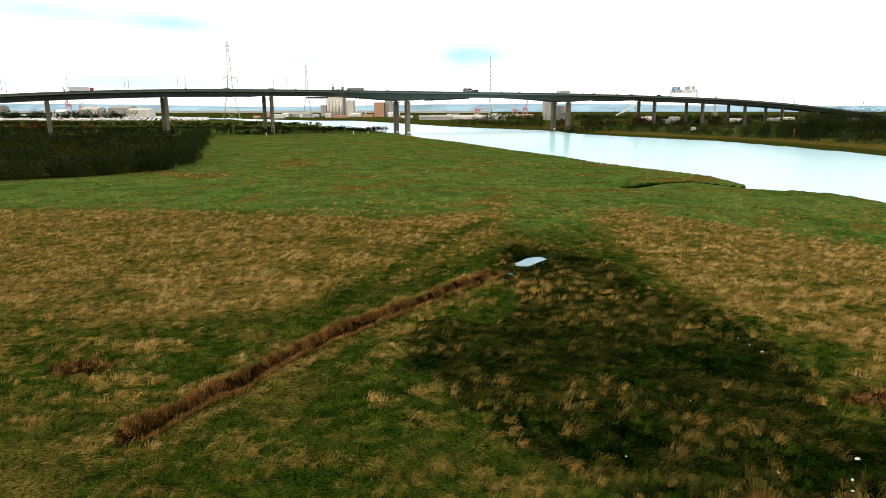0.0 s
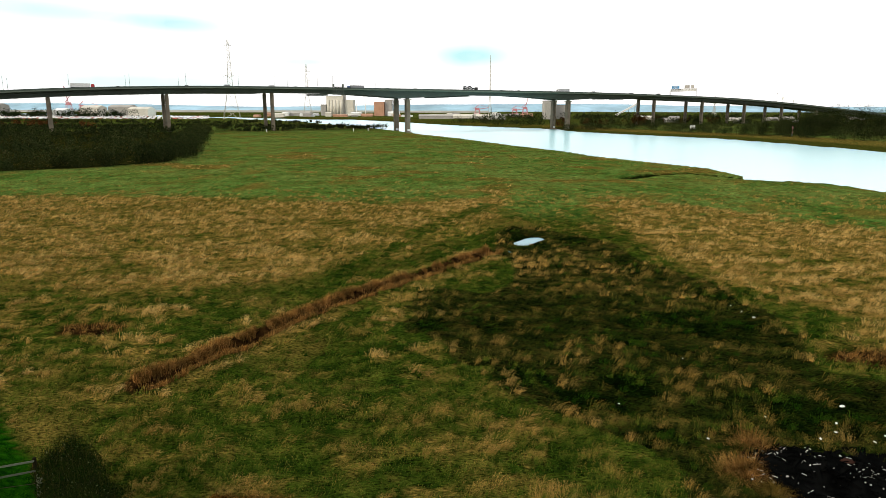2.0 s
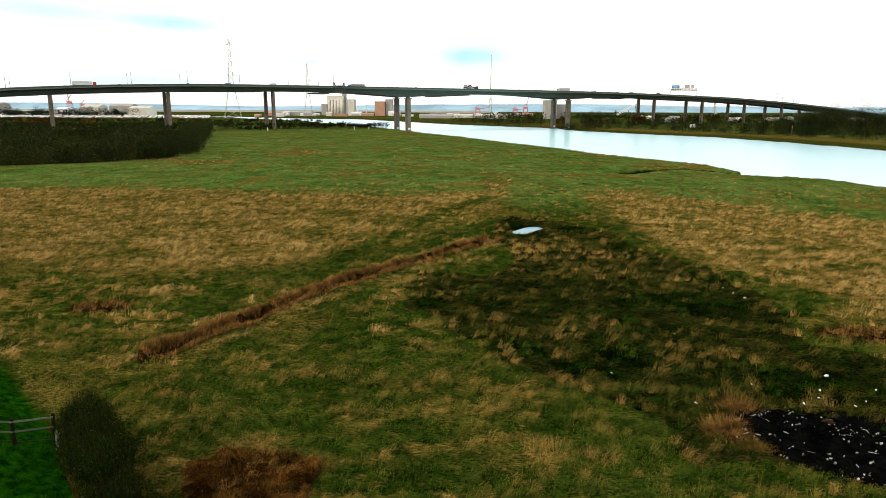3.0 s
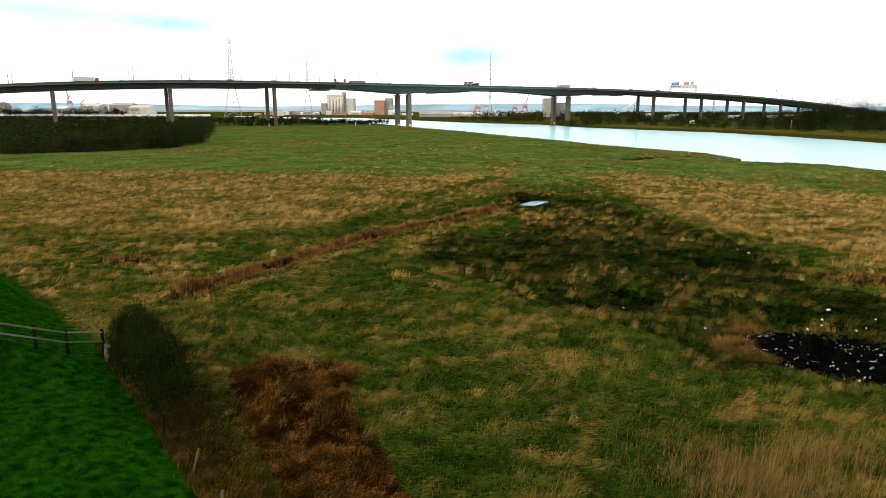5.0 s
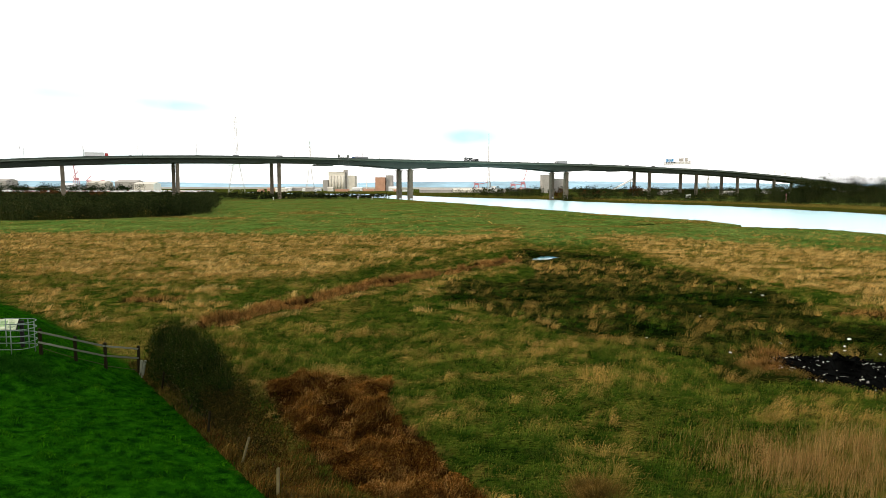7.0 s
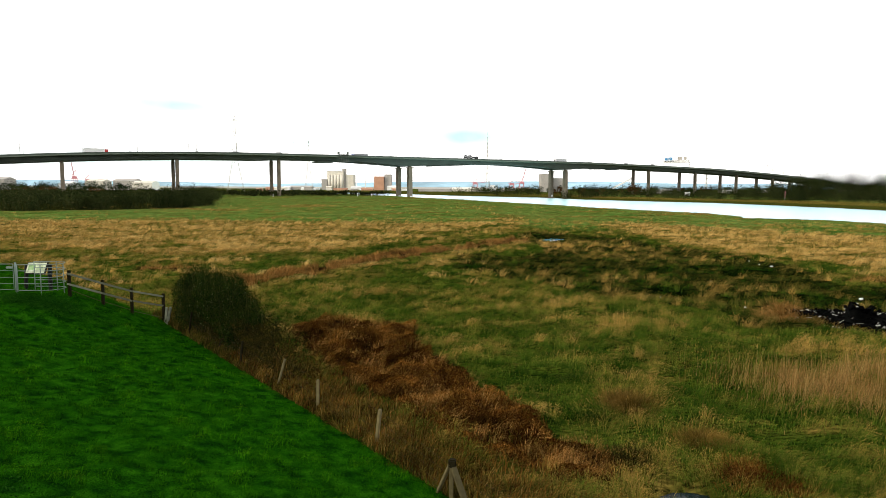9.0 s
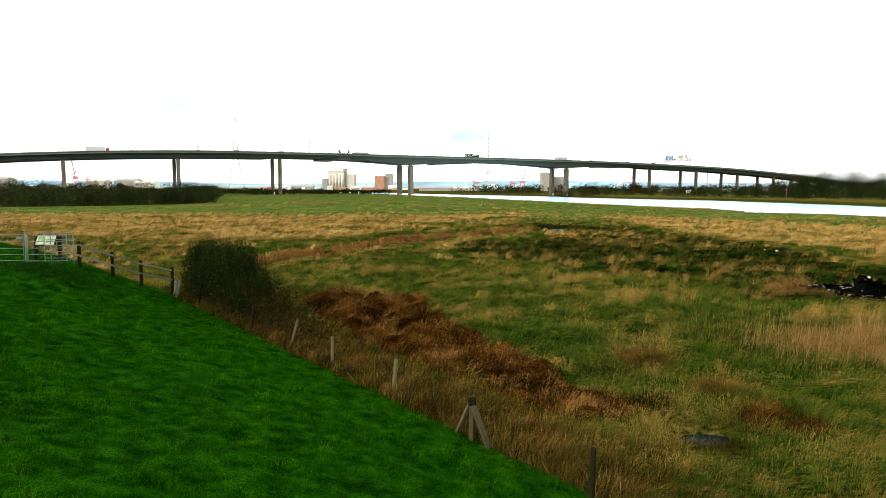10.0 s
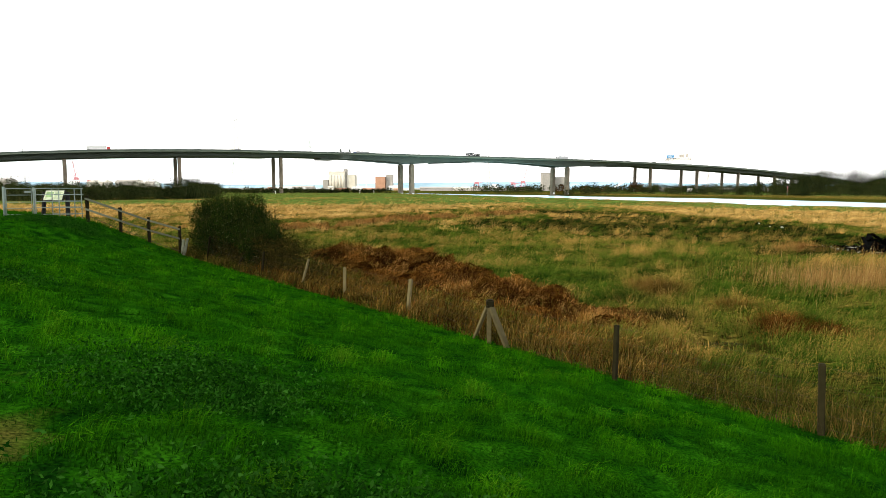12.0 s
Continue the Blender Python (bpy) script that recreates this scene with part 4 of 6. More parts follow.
thicket("river_scrub", SCRUB, along([(118, 650), (182, 570), (235, 440), (252, 370), (262, 290), (272, 200)], 90, 7, 8.0, 3.5), "bare bushes and willow along the far river bank", 0.3, 560, 50, 0.08)
thicket("river_scrub", SCRUB, scatter([(200, 580), (250, 440), (270, 330), (290, 240), (470, 260), (580, 430), (400, 660), (200, 720)], 130, 12, 10.0), "dark winter woodland behind the far bank", 0.42, 340, 30, 0.12)
thicket("river_scrub", SCRUB, along([(258, 470), (290, 464), (320, 456), (365, 445)], 32, 7.0, 18, 5, 0.3) + along([(234, 476), (258, 470)], 8, 6, 11, 3, 0.25), "taller trees where the viaduct lands", 0.36, 2000, 80, 0.08)
thicket("river_scrub", SCRUB, along([(20, 880), (80, 790), (150, 740), (250, 760), (380, 820)], 60, 9, 9.0, 8), "scrub and trees around the viaduct's far piers", 0.5, 300, 30, 0.2)
thicket("autumn_scrub", AUTUMN, along([(130, 720), (210, 740), (300, 800)], 10, 10, 9, 8), "russet trees behind the far bank", 0.9, 260, 30, 0.3)
thicket("far_trees", CONIFER, along([(-1020, 1210), (-620, 1260)], 84, 12, 14, 12, 0.5), "belt of dark evergreens before the docks", 1.0, 230, 6, 0.4)
thicket("far_trees", SCRUB, along([(100, 1120), (420, 1180), (860, 1300)], 100, 16, 10, 30), "far scattered trees of the docklands", 1.1, 160, 6, 0.4)

# ---- the viaduct ----
P1, BA = Vector((-40.5, 586.8, 0)), radians(29.58)
BD, BN = Vector((math.cos(BA), math.sin(BA), 0)), Vector((-math.sin(BA), math.cos(BA), 0))
RIVER_PIERS = (0, 178.5)
PIERS = [-417, -343, -268.5, -194, -117.6, 0, 178.5, 298, 374.5, 449, 521, 593, 666]
TOP = [(-500, 11), (-430, 17.5), (-350, 23.8), (-293, 27.9), (-268, 29.7), (-198, 32.4), (-160, 33.1), (-73, 33.4), (-10, 33.4), (38, 33.4), (161, 33.4), (236, 32.9), (300, 31.9), (360, 30.9), (424, 29.4), (534, 24.4), (650, 17), (790, 7)]


def lerp_list(rows, s):
    for (a, za), (b, zb) in zip(rows[:-1], rows[1:]):
        if s <= b:
            return za + (zb - za) * max(0.0, (s - a) / (b - a))
    return rows[-1][1]


def deck_top(s):
    return sum(lerp_list(TOP, s + o) for o in (-30, -15, 0, 15, 30)) / 5 - 1.1


def girder_depth(s):
    """Haunched over the two river piers, level elsewhere."""
    d = 2.3 + 0.8 * min(1.0, max(0.0, (abs(s - 89) - 205) / 12))
    for p in RIVER_PIERS:
        d = max(d, 2.3 + 3.6 * max(0.0, 1 - abs(s - p) / 80) ** 1.5)
    return d


def at(s, off, z):
    return P1 + BD * s + BN * off + Vector((0, 0, z))


def sweep(name, section, s0, s1, mat, parent, n=None, label=""):
    """Carries a closed section (offset, height) along the viaduct; section(s) gives its corners."""
    b = bmesh.new()
    n = n or max(2, int((s1 - s0) / 9))
    rings = []
    for k in range(n + 1):
        s = s0 + (s1 - s0) * k / n
        rings.append([b.verts.new(at(s, o, z)) for o, z in section(s)])
    for r0, r1 in zip(rings[:-1], rings[1:]):
        for k in range(len(r0)):
            b.faces.new((r0[k], r0[(k + 1) % len(r0)], r1[(k + 1) % len(r1)], r1[k]))
    b.faces.new(rings[0])
    b.faces.new(rings[-1][::-1])
    return part(name, b, mat, parent, label)


viaduct = empty("viaduct", Matrix.Translation((0, 0, 0)), "long grey-green motorway viaduct on twin concrete columns over a river", "bridge")
HALF = 19.5
ends = [-500] + PIERS + [790]
for s0, s1 in zip(ends[:-1], ends[1:]):
    sweep("deck", lambda s: [(-HALF, deck_top(s)), (HALF, deck_top(s)), (HALF, deck_top(s) - 0.75), (HALF - 5, deck_top(s) - 1.1), (-HALF + 5, deck_top(s) - 1.1), (-HALF, deck_top(s) - 0.75)], s0, s1, FASCIA, viaduct)
    for c in (-10.5, 10.5):
        sweep("girder", lambda s: [(c - 4.6, deck_top(s) - 1.1), (c + 4.6, deck_top(s) - 1.1), (c + 3.9, deck_top(s) - 1.1 - girder_depth(s)), (c - 3.9, deck_top(s) - 1.1 - girder_depth(s))], s0, s1, STEEL, viaduct, None, "dark green steel box girder")
    for c in (-HALF + 0.2, HALF - 0.2, -0.6, 0.6):
        sweep("parapet", lambda s: [(c - 0.12, deck_top(s) + 0.02), (c + 0.12, deck_top(s) + 0.02), (c + 0.12, deck_top(s) + 1.05), (c - 0.12, deck_top(s) + 1.05)], s0, s1, STEEL, viaduct)
sweep("carriageway", lambda s: [(-HALF + 0.6, deck_top(s) + 0.01), (-1, deck_top(s) + 0.01), (-1, deck_top(s) + 0.05), (-HALF + 0.6, deck_top(s) + 0.05)], -500, 790, ASPHALT, viaduct)
sweep("carriageway", lambda s: [(1, deck_top(s) + 0.01), (HALF - 0.6, deck_top(s) + 0.01), (HALF - 0.6, deck_top(s) + 0.05), (1, deck_top(s) + 0.05)], -500, 790, ASPHALT, viaduct)


def column(s, off):
    top = deck_top(s) - 1.1 - girder_depth(s)
    river = s in RIVER_PIERS
    foot = -5.5 if river else -0.4
    if top < 2.5:
        return
    w, t = (3.6, 4.4) if river else (2.3, 3.4)
    rot = Matrix.Rotation(BA, 3, "Z")
    b = bmesh.new()
    p = at(s, off, 0)
    cap = 1.4 if river else 0.5
    box(b, (p.x, p.y, (top - cap + foot) / 2), (w, t, top - cap - foot), rot, 0.25)
    col = part("column", b, CONCRETE, viaduct, "weathered brown concrete column")
    b = bmesh.new()
    if river:
        box(b, (p.x, p.y, top - 0.35), (w * 0.62, t * 0.62, 0.7), rot)
        box(b, (p.x, p.y, top - 1.05), (w + 1.9, t + 1.2, 0.7), rot, 0.15)
    else:
        box(b, (p.x, p.y, top - 0.25), (w * 0.8, t * 0.7, 0.5), rot)
    part("bearing", b, CONCRETE, col)
    if river:
        b = bmesh.new()
        box(b, (p.x, p.y, -4.6), (w + 2.4, t + 2.4, 2.6), rot, 0.3)
        part("footing", b, CONCRETE, col)
        b = bmesh.new()
        q = p - BN * (t / 2 + 0.02)
        box(b, (q.x, q.y, -1.6), (2.4, 0.12, 1.6), rot)
        part("notice_plate", b, WHITE, col, "white plate on the column's foot")


for s in PIERS:
    for off in (-11.5, 11.5):
        column(s, off)


# maintenance cradles hanging at the girders' joints, and the tower on the deck
def cradle(s, off, z0, w, h):
    b = bmesh.new()
    rot = Matrix.Rotation(BA, 3, "Z")
    for k in range(7):
        p = at(s - w / 2 + w * k / 6, off, z0 + h / 2)
        box(b, p, (0.25, 0.25, h), rot)
    for z in (z0, z0 + h):
        box(b, at(s, off, z), (w, 1.6, 0.3), rot)
    return part("inspection_cradle", b, LATTICE, viaduct, "pale steel lattice inspection cradle")


cradle(-66, -HALF - 0.6, deck_top(-66) - 4.2, 9, 5.6)
for s in (-70, -62):
    bm = bmesh.new()
    box(bm, at(s, -HALF - 0.6, deck_top(-66) + 2.4), (1.4, 1.4, 2.4), Matrix.Rotation(BA, 3, "Z"), 0.1)
    part("cradle_hoist", bm, LATTICE, viaduct)
bm = bmesh.new()
box(bm, at(-80, -9, deck_top(-80) - 4.9), (13, 16, 1.1), Matrix.Rotation(BA, 3, "Z"), 0.1)
part("inspection_deck", bm, STEEL, viaduct)
bm = bmesh.new()
box(bm, at(245, -9, deck_top(245) - 4.8), (5, 16, 1.2), Matrix.Rotation(BA, 3, "Z"), 0.1)
part("inspection_deck", bm, STEEL, viaduct)
for s0, s1 in ((-46, -12), (20, 62), (215, 262)):
    bm = bmesh.new()
    zc = min(deck_top(s0) - girder_depth(s0), deck_top(s1) - girder_depth(s1)) - 1.9
    for k in range(int((s1 - s0) / 4) + 1):
        s = s0 + 4 * k
        box(bm, at(s, -10, deck_top(s) - girder_depth(s) - 1.6), (0.5, 9, 0.9), Matrix.Rotation(BA, 3, "Z"))
    tube(bm, at(s0, -14.5, deck_top(s0) - girder_depth(s0) - 2.0), at(s1, -14.5, deck_top(s1) - girder_depth(s1) - 2.0), 0.18, 5)
    part("service_rail", bm, STEEL, viaduct)


# lamp columns along the western spans
def lamp_master():
    e = empty("street_lamp", Matrix.Identity(4), "slim grey lamp column on the viaduct's edge", "street lamp", "viaduct lamps")
    b = bmesh.new()
    tube(b, (0, 0, 0), (0, 0, 9.6), 0.16, 6, 0.09)
    part("pole", b, LATTICE, e)
    b = bmesh.new()
    tube(b, (0, 0, 9.55), (0, 1.6, 9.9), 0.08, 5)
    part("arm", b, LATTICE, e)
    b = bmesh.new()
    box(b, (0, 1.9, 9.9), (0.3, 0.9, 0.18), None, 0.05)
    part("lantern", b, WHITE, e)
    return e


lamp = lamp_master()
lamp_rows = [(-292 + 37 * k, o) for k in range(8) for o in (-HALF + 0.7, HALF - 0.7)]
for k, (s, o) in enumerate(lamp_rows):
    m = Matrix.Translation(at(s, o, deck_top(s) + 0.05)) @ Matrix.Rotation(BA + (0 if o < 0 else math.pi), 4, "Z")
    if k == 0:
        lamp.matrix_basis = m
    else:
        copy_thing(lamp, m)


# ---- traffic, standing ----
def wheel_mesh(r, w):
    b = bmesh.new()
    tube(b, (0, -w / 2, 0), (0, w / 2, 0), r, 10)
    me = bpy.data.meshes.new("wheel")
    b.to_mesh(me)
    b.free()
    me.materials.append(TYRE)
    return me


WHEEL, BIGWHEEL = wheel_mesh(0.33, 0.24), wheel_mesh(0.5, 0.34)


def car(m, mat, label, van=False, group="viaduct traffic"):
    e = empty("van" if van else "car", m, label, "van" if van else "car", group)
    b = bmesh.new()
    box(b, (0, 0, 0.62), (4.3 if not van else 5.2, 1.75, 0.72), None, 0.16)
    if van:
        box(b, (-0.45, 0, 1.5), (4.1, 1.72, 1.4), None, 0.14)
    part("body", b, mat, e)
    b = bmesh.new()
    if van:
        box(b, (1.75, 0, 1.35), (0.8, 1.6, 0.7), Matrix.Rotation(0.3, 3, "Y"), 0.12)
    else:
        box(b, (-0.2, 0, 1.18), (2.2, 1.5, 0.52), None, 0.2)
    part("cabin", b, GLASS, e, "dark glazed cabin")
    for wx in (-1.35, 1.35):
        for wy in (-0.8, 0.8):
            share("wheel", WHEEL, e, Matrix.Translation((wx, wy, 0.33)))
    return e


def lorry(m, cab, load, label, loaded=False):
    e = empty("lorry", m, label, "lorry", "viaduct traffic")
    b = bmesh.new()
    box(b, (6.2, 0, 1.9), (2.2, 2.4, 2.7), None, 0.18)
    c = part("cab", b, cab, e)
    b = bmesh.new()
    box(b, (7.28, 0, 2.3), (0.1, 2.0, 0.9), None, 0.03)
    part("windscreen", b, GLASS, c)
    b = bmesh.new()
    if loaded:
        for z in (1.2, 2.75):
            box(b, (-1, 0, z), (12.4, 2.4, 0.14))
        for px in (-7.0, -3.0, 1.0, 5.0):
            for py in (-1.2, 1.2):
                tube(b, (px, py, 0.9), (px, py, 3.4), 0.09, 5)
    else:
        box(b, (-1.4, 0, 2.35), (12.2, 2.5, 2.7), None, 0.06)
    part("trailer", b, load, e)
    b = bmesh.new()
    box(b, (0, 0, 0.85), (14.4, 1.0, 0.3))
    part("chassis", b, TYRE, e)
    for wx in (6.0, 3.4, -3.6, -4.9, -6.2):
        for wy in (-1.05, 1.05):
            share("wheel", BIGWHEEL, e, Matrix.Translation((wx, wy, 0.5)))
    return e


def on_deck(s, off, back=False):
    return Matrix.Translation(at(s, off, deck_top(s) + 0.06)) @ Matrix.Rotation(BA + (math.pi if back else 0), 4, "Z")


lorry(on_deck(-247, -15), CAR_PAINT[2], WHITE, "articulated lorry with a red cab and white trailer")
tl = lorry(on_deck(62, -15), CAR_PAINT[3], STEEL, "double-deck car transporter loaded with dark cars", True)
for cx, cz, c in ((-5.5, 1.3, 3), (-1.2, 1.3, 1), (3.0, 1.3, 3), (-5.5, 2.85, 1), (-1.0, 2.85, 3)):
    car(on_deck(62, -15) @ Matrix.Translation((cx, 0, cz)), CAR_PAINT[c], "new car carried on a transporter", False, "transported cars")
lorry(on_deck(170, -13, True), CAR_PAINT[0], CAR_PAINT[5], "articulated lorry with a silver box trailer")
lorry(on_deck(-40, 8, True), CAR_PAINT[4], CAR_PAINT[1], "articulated lorry with a dark grey trailer")
COLOUR_WORDS = ["white", "grey", "red", "black", "dark blue", "silver"]
for s, off, c, van in ((-225, -12, 0, 0), (-180, -15, 5, 0), (-150, -8, 1, 1), (-118, -15, 0, 1), (-98, -12, 3, 0), (-20, -15, 1, 0), (8, -12, 0, 0), (30, 9, 3, 0), (96, -15, 1, 0), (118, -12, 5, 0), (140, -15, 3, 0),
                       (196, -12, 1, 0), (208, -15, 0, 1), (226, 8, 2, 0), (240, -15, 5, 0), (263, -12, 1, 1), (300, -15, 3, 1), (318, -12, 1, 0), (384, -12, 0, 0), (420, -15, 1, 0)):
    car(on_deck(s, off, off > 0), CAR_PAINT[c], COLOUR_WORDS[c] + (" van" if van else " car") + " on the viaduct carriageway", bool(van))

# sign gantry over the carriageway
gantry = empty("sign_gantry", on_deck(355, 0), "white overhead sign gantry with blue panels on the viaduct", "road sign")
bm = bmesh.new()
for gy in (-18.6, 18.6):
    for gx in (-0.7, 0.7):
        tube(bm, (gx, gy, -0.2), (gx, gy, 9.4), 0.22, 6)
part("legs", bm, GREYWALL, gantry)
bm = bmesh.new()
for gz in (6.6, 9.3):
    for gx in (-0.7, 0.7):
        tube(bm, (gx, -18.6, gz), (gx, 18.6, gz), 0.2, 5)
for k in range(19):
    tube(bm, (-0.7, -18 + 2 * k, 6.6), (-0.7, -17 + 2 * k, 9.3), 0.14, 4)
part("beam", bm, GREYWALL, gantry)
bm = bmesh.new()
box(bm, (0.1, 0, 7.9), (0.9, 36, 2.0), None, 0.1)
part("walkway", bm, WHITE, gantry)
for gy, w, mat in ((10.5, 11, BLUE), (-6, 7, GREYWALL), (-13.5, 4, GREYWALL)):
    bm = bmesh.new()
    box(bm, (-1.0, gy, 11.4), (0.25, w, 3.4), None, 0.05)
    sp = part("sign_panel", bm, mat, gantry)
    if mat is BLUE:
        bm = bmesh.new()
        for k in range(3):
            box(bm, (-1.15, gy, 12.3 - 0.9 * k), (0.06, w * (0.7 - 0.12 * k), 0.28))
        part("lettering", bm, WHITE, sp)
for k in range(6):
    bm = bmesh.new()
    box(bm, (-0.9, 15.5 - 2.4 * k, 8.6), (0.3, 1.2, 1.0), None, 0.05)
    part("lane_signal", bm, GLASS, gantry)
# signpost and white lamp standards near the eastern landing
for s, h in ((500, 10.5), (512, 6.5), (534, 5.0)):
    e = empty("road_sign", on_deck(s, -17.5), "white traffic sign on posts beside the carriageway", "road sign", "viaduct signs")
    bm = bmesh.new()
    tube(bm, (0, 0, -0.1), (0, 0, h), 0.16, 6)
    part("post", bm, LATTICE, e)
    bm = bmesh.new()
    box(bm, (-0.2, 0, h - 1.0 if h < 9 else h), (0.15, 2.4 if h < 9 else 0.9, 3.0 if h < 9 else 1.2), None, 0.04)
    part("sign_panel", bm, WHITE if h < 9 else GREYWALL, e)


# ---- power lines' towers ----
def pylon(x, y, h, base, arms, label, turn=0.0, r=0.32):
    e = empty("pylon", Matrix.Translation((x, y, -0.3)) @ Matrix.Rotation(turn, 4, "Z"), label, "pylon", "power line towers")
    def half(z):
        k = z / h
        return (base / 2) * (1 - k / 0.42 * 0.72) if k < 0.42 else (base / 2) * 0.28 * (1 - (k - 0.42) / 0.58 * 0.72)
    levels = [h * q for q in (0, 0.12, 0.23, 0.33, 0.42, 0.49, 0.56, 0.63, 0.7, 0.77, 0.84, 0.91, 1.0)]
    for sx, sy in ((1, 1), (1, -1), (-1, -1), (-1, 1)):
        b = bmesh.new()
        for z0, z1 in zip(levels[:-1], levels[1:]):
            tube(b, (sx * half(z0), sy * half(z0), z0), (sx * half(z1), sy * half(z1), z1), r, 4)
        part("leg", b, PYLON, e)
    b = bmesh.new()
    for z0, z1 in zip(levels[:-1], levels[1:]):
        a, c = half(z0), half(z1)
        for (x0, y0), (x1, y1) in (((a, a), (-c, c)), ((-a, a), (c, c)), ((a, -a), (-c, -c)), ((-a, -a), (c, -c)), ((a, a), (c, -c)), ((a, -a), (c, c)), ((-a, a), (-c, -c)), ((-a, -a), (-c, c))):
            tube(b, (x0, y0, z0), (x1, y1, z1), r * 0.6, 3)
    part("bracing", b, PYLON, e)
    for q, w in arms:
        b = bmesh.new()
        z = h * q
        for sy in (-1, 1):
            for sgn in (-1, 1):
                tube(b, (sgn * half(z), sy * half(z), z), (sgn * w, 0, z), r * 0.7, 4)
            tube(b, (0, sy * half(z), z + 2.2), (w, 0, z), r * 0.5, 3)
            tube(b, (0, sy * half(z), z + 2.2), (-w, 0, z), r * 0.5, 3)
        for sgn in (-1, 1):
            tube(b, (sgn * w, 0, z), (sgn * w, 0, z - 3.5), r * 0.6, 4)
        part("crossarm", b, PYLON, e)
    return e


pylon(-341, 1050, 121, 26, [(0.36, 12), (0.55, 9), (0.93, 5)], "very tall lattice pylon beside the river crossing", 0.25, 0.24)
pylon(-315, 1500, 114, 20, [(0.42, 13), (0.68, 10), (0.86, 8)], "tall lattice pylon behind the viaduct", 0.3, 0.26)
pylon(99, 1550, 138, 7, [(0.3, 9), (0.58, 3), (0.9, 2)], "tall narrow lattice mast behind the viaduct", 1.3, 0.24)
pylon(600, 1500, 46, 10, [(0.62, 9), (0.78, 7), (0.92, 5)], "lattice pylon among far trees", 0.5, 0.3)


# ---- docks and town ----
def building(name, x, y, w, d, h, mat, label, roof=None, windows=0, pitched=0.0, group="dock buildings", z=-2.0):
    e = empty(name, Matrix.Translation((x, y, z)), label, "building", group)
    b = bmesh.new()
    box(b, (0, 0, h / 2), (w, d, h), None, 0.15)
    part("wall", b, mat, e)
    b = bmesh.new()
    if pitched:
        vs4 = [b.verts.new(p) for p in ((-w / 2 - 0.5, -d / 2 - 0.5, h), (w / 2 + 0.5, -d / 2 - 0.5, h), (w / 2 + 0.5, d / 2 + 0.5, h), (-w / 2 - 0.5, d / 2 + 0.5, h), (-w / 2 - 0.5, 0, h + pitched), (w / 2 + 0.5, 0, h + pitched))]
        for idx in ((0, 1, 5, 4), (3, 4, 5, 2), (0, 4, 3), (1, 2, 5), (0, 3, 2, 1)):
            b.faces.new([vs4[k] for k in idx])
    else:
        box(b, (0, 0, h + 0.4), (w + 0.8, d + 0.8, 0.8), None, 0.1)
    part("roof", b, roof or mat, e)
    for k in range(windows):
        b = bmesh.new()
        box(b, (-w / 2 + w * (k + 0.5) / windows, -d / 2 - 0.05, h * 0.55), (w / windows * 0.55, 0.3, h * 0.3))
        part("window", b, GLASS, e)
    return e


grain = building("grain_silo", -284, 1700, 42, 40, 49, WHITEWALL, "tall pale grain silo block at the docks")
for k in range(5):
    bm = bmesh.new()
    tube(bm, (-16 + 8 * k, -20.5, 0), (-16 + 8 * k, -20.5, 40), 3.9, 14)
    part("silo_tube", bm, WHITEWALL, grain, "", True)
building("lift_tower", -263, 1695, 9, 16, 55, GREYWALL, "pale concrete lift tower beside the grain silo")
building("warehouse", -248, 1705, 20, 40, 40, WHITEWALL, "pale cladded annexe of the grain silo")
building("warehouse", -312, 1690, 14, 30, 28, GREYWALL, "grey lower block beside the grain silo")
building("mill", -162, 1600, 24, 40, 34, BRICK, "orange-brown brick mill at the docks")
# mill's right half and tower; grey cladding stands in for its shaded face
building("mill", -141, 1606, 16, 36, 39, GREYWALL, "tower of the mill, its shaded side painted grey-brown")
building("shed", -128, 1590, 26, 40, 9, WHITE, "white shed below the mill", None, 0, 4)
building("shed", -222, 1620, 24, 30, 8, WHITE, "low white dock shed", None, 0, 2.5)
building("shed", -350, 1560, 60, 40, 9, GREYWALL, "long grey dock shed", None, 0, 3)
for tx in (-225, -203):
    e = empty("chimney", Matrix.Translation((tx, 1650, -0.3)), "slim white flue stack at the docks", "chimney", "flue stacks")
    bm = bmesh.new()
    tube(bm, (0, 0, 0), (0, 0, 30), 1.1, 8, 0.8)
    part("flue", bm, WHITE, e)
building("warehouse", 22, 1250, 110, 60, 6, WHITEWALL, "long low white quayside warehouse", None, 0, 3)
building("warehouse", -20, 1180, 60, 30, 6, GREYWALL, "grey quayside shed with pitched roof", None, 0, 3)
building("concrete_works", 176, 1150, 20, 30, 32, GREYWALL, "tall grey concrete block behind the far pier")
building("concrete_works", 196, 1160, 28, 30, 25, GREYWALL, "grey slab building behind the far pier")
for k, (bx, by, w, h) in enumerate(((330, 1100, 40, 7), (392, 1150, 30, 6), (300, 900, 46, 6), (440, 1020, 40, 5), (520, 1060, 36, 5), (362, 820, 22, 4), (600, 1180, 46, 5), (455, 860, 20, 4), (690, 1120, 40, 5))):
    building("shed", bx, by, w * 0.5, 16, h * 0.8, WHITEWALL if k % 3 == 0 else GREYWALL, "pale low-pitched roof among far trees", None, 0, 2.4, "town sheds")
for k, (bx, by, w, h, mt) in enumerate(((-1010, 1480, 40, 24, GREYWALL), (-800, 1500, 40, 20, WHITEWALL), (-752, 1540, 50, 22, GREYWALL), (-700, 1520, 46, 17, WHITEWALL), (-800, 1380, 22, 14, WHITE))):
    building("terminal_shed", bx, by, w, 40, h, mt, "large pale terminal shed behind the evergreens", None, 0, 5)
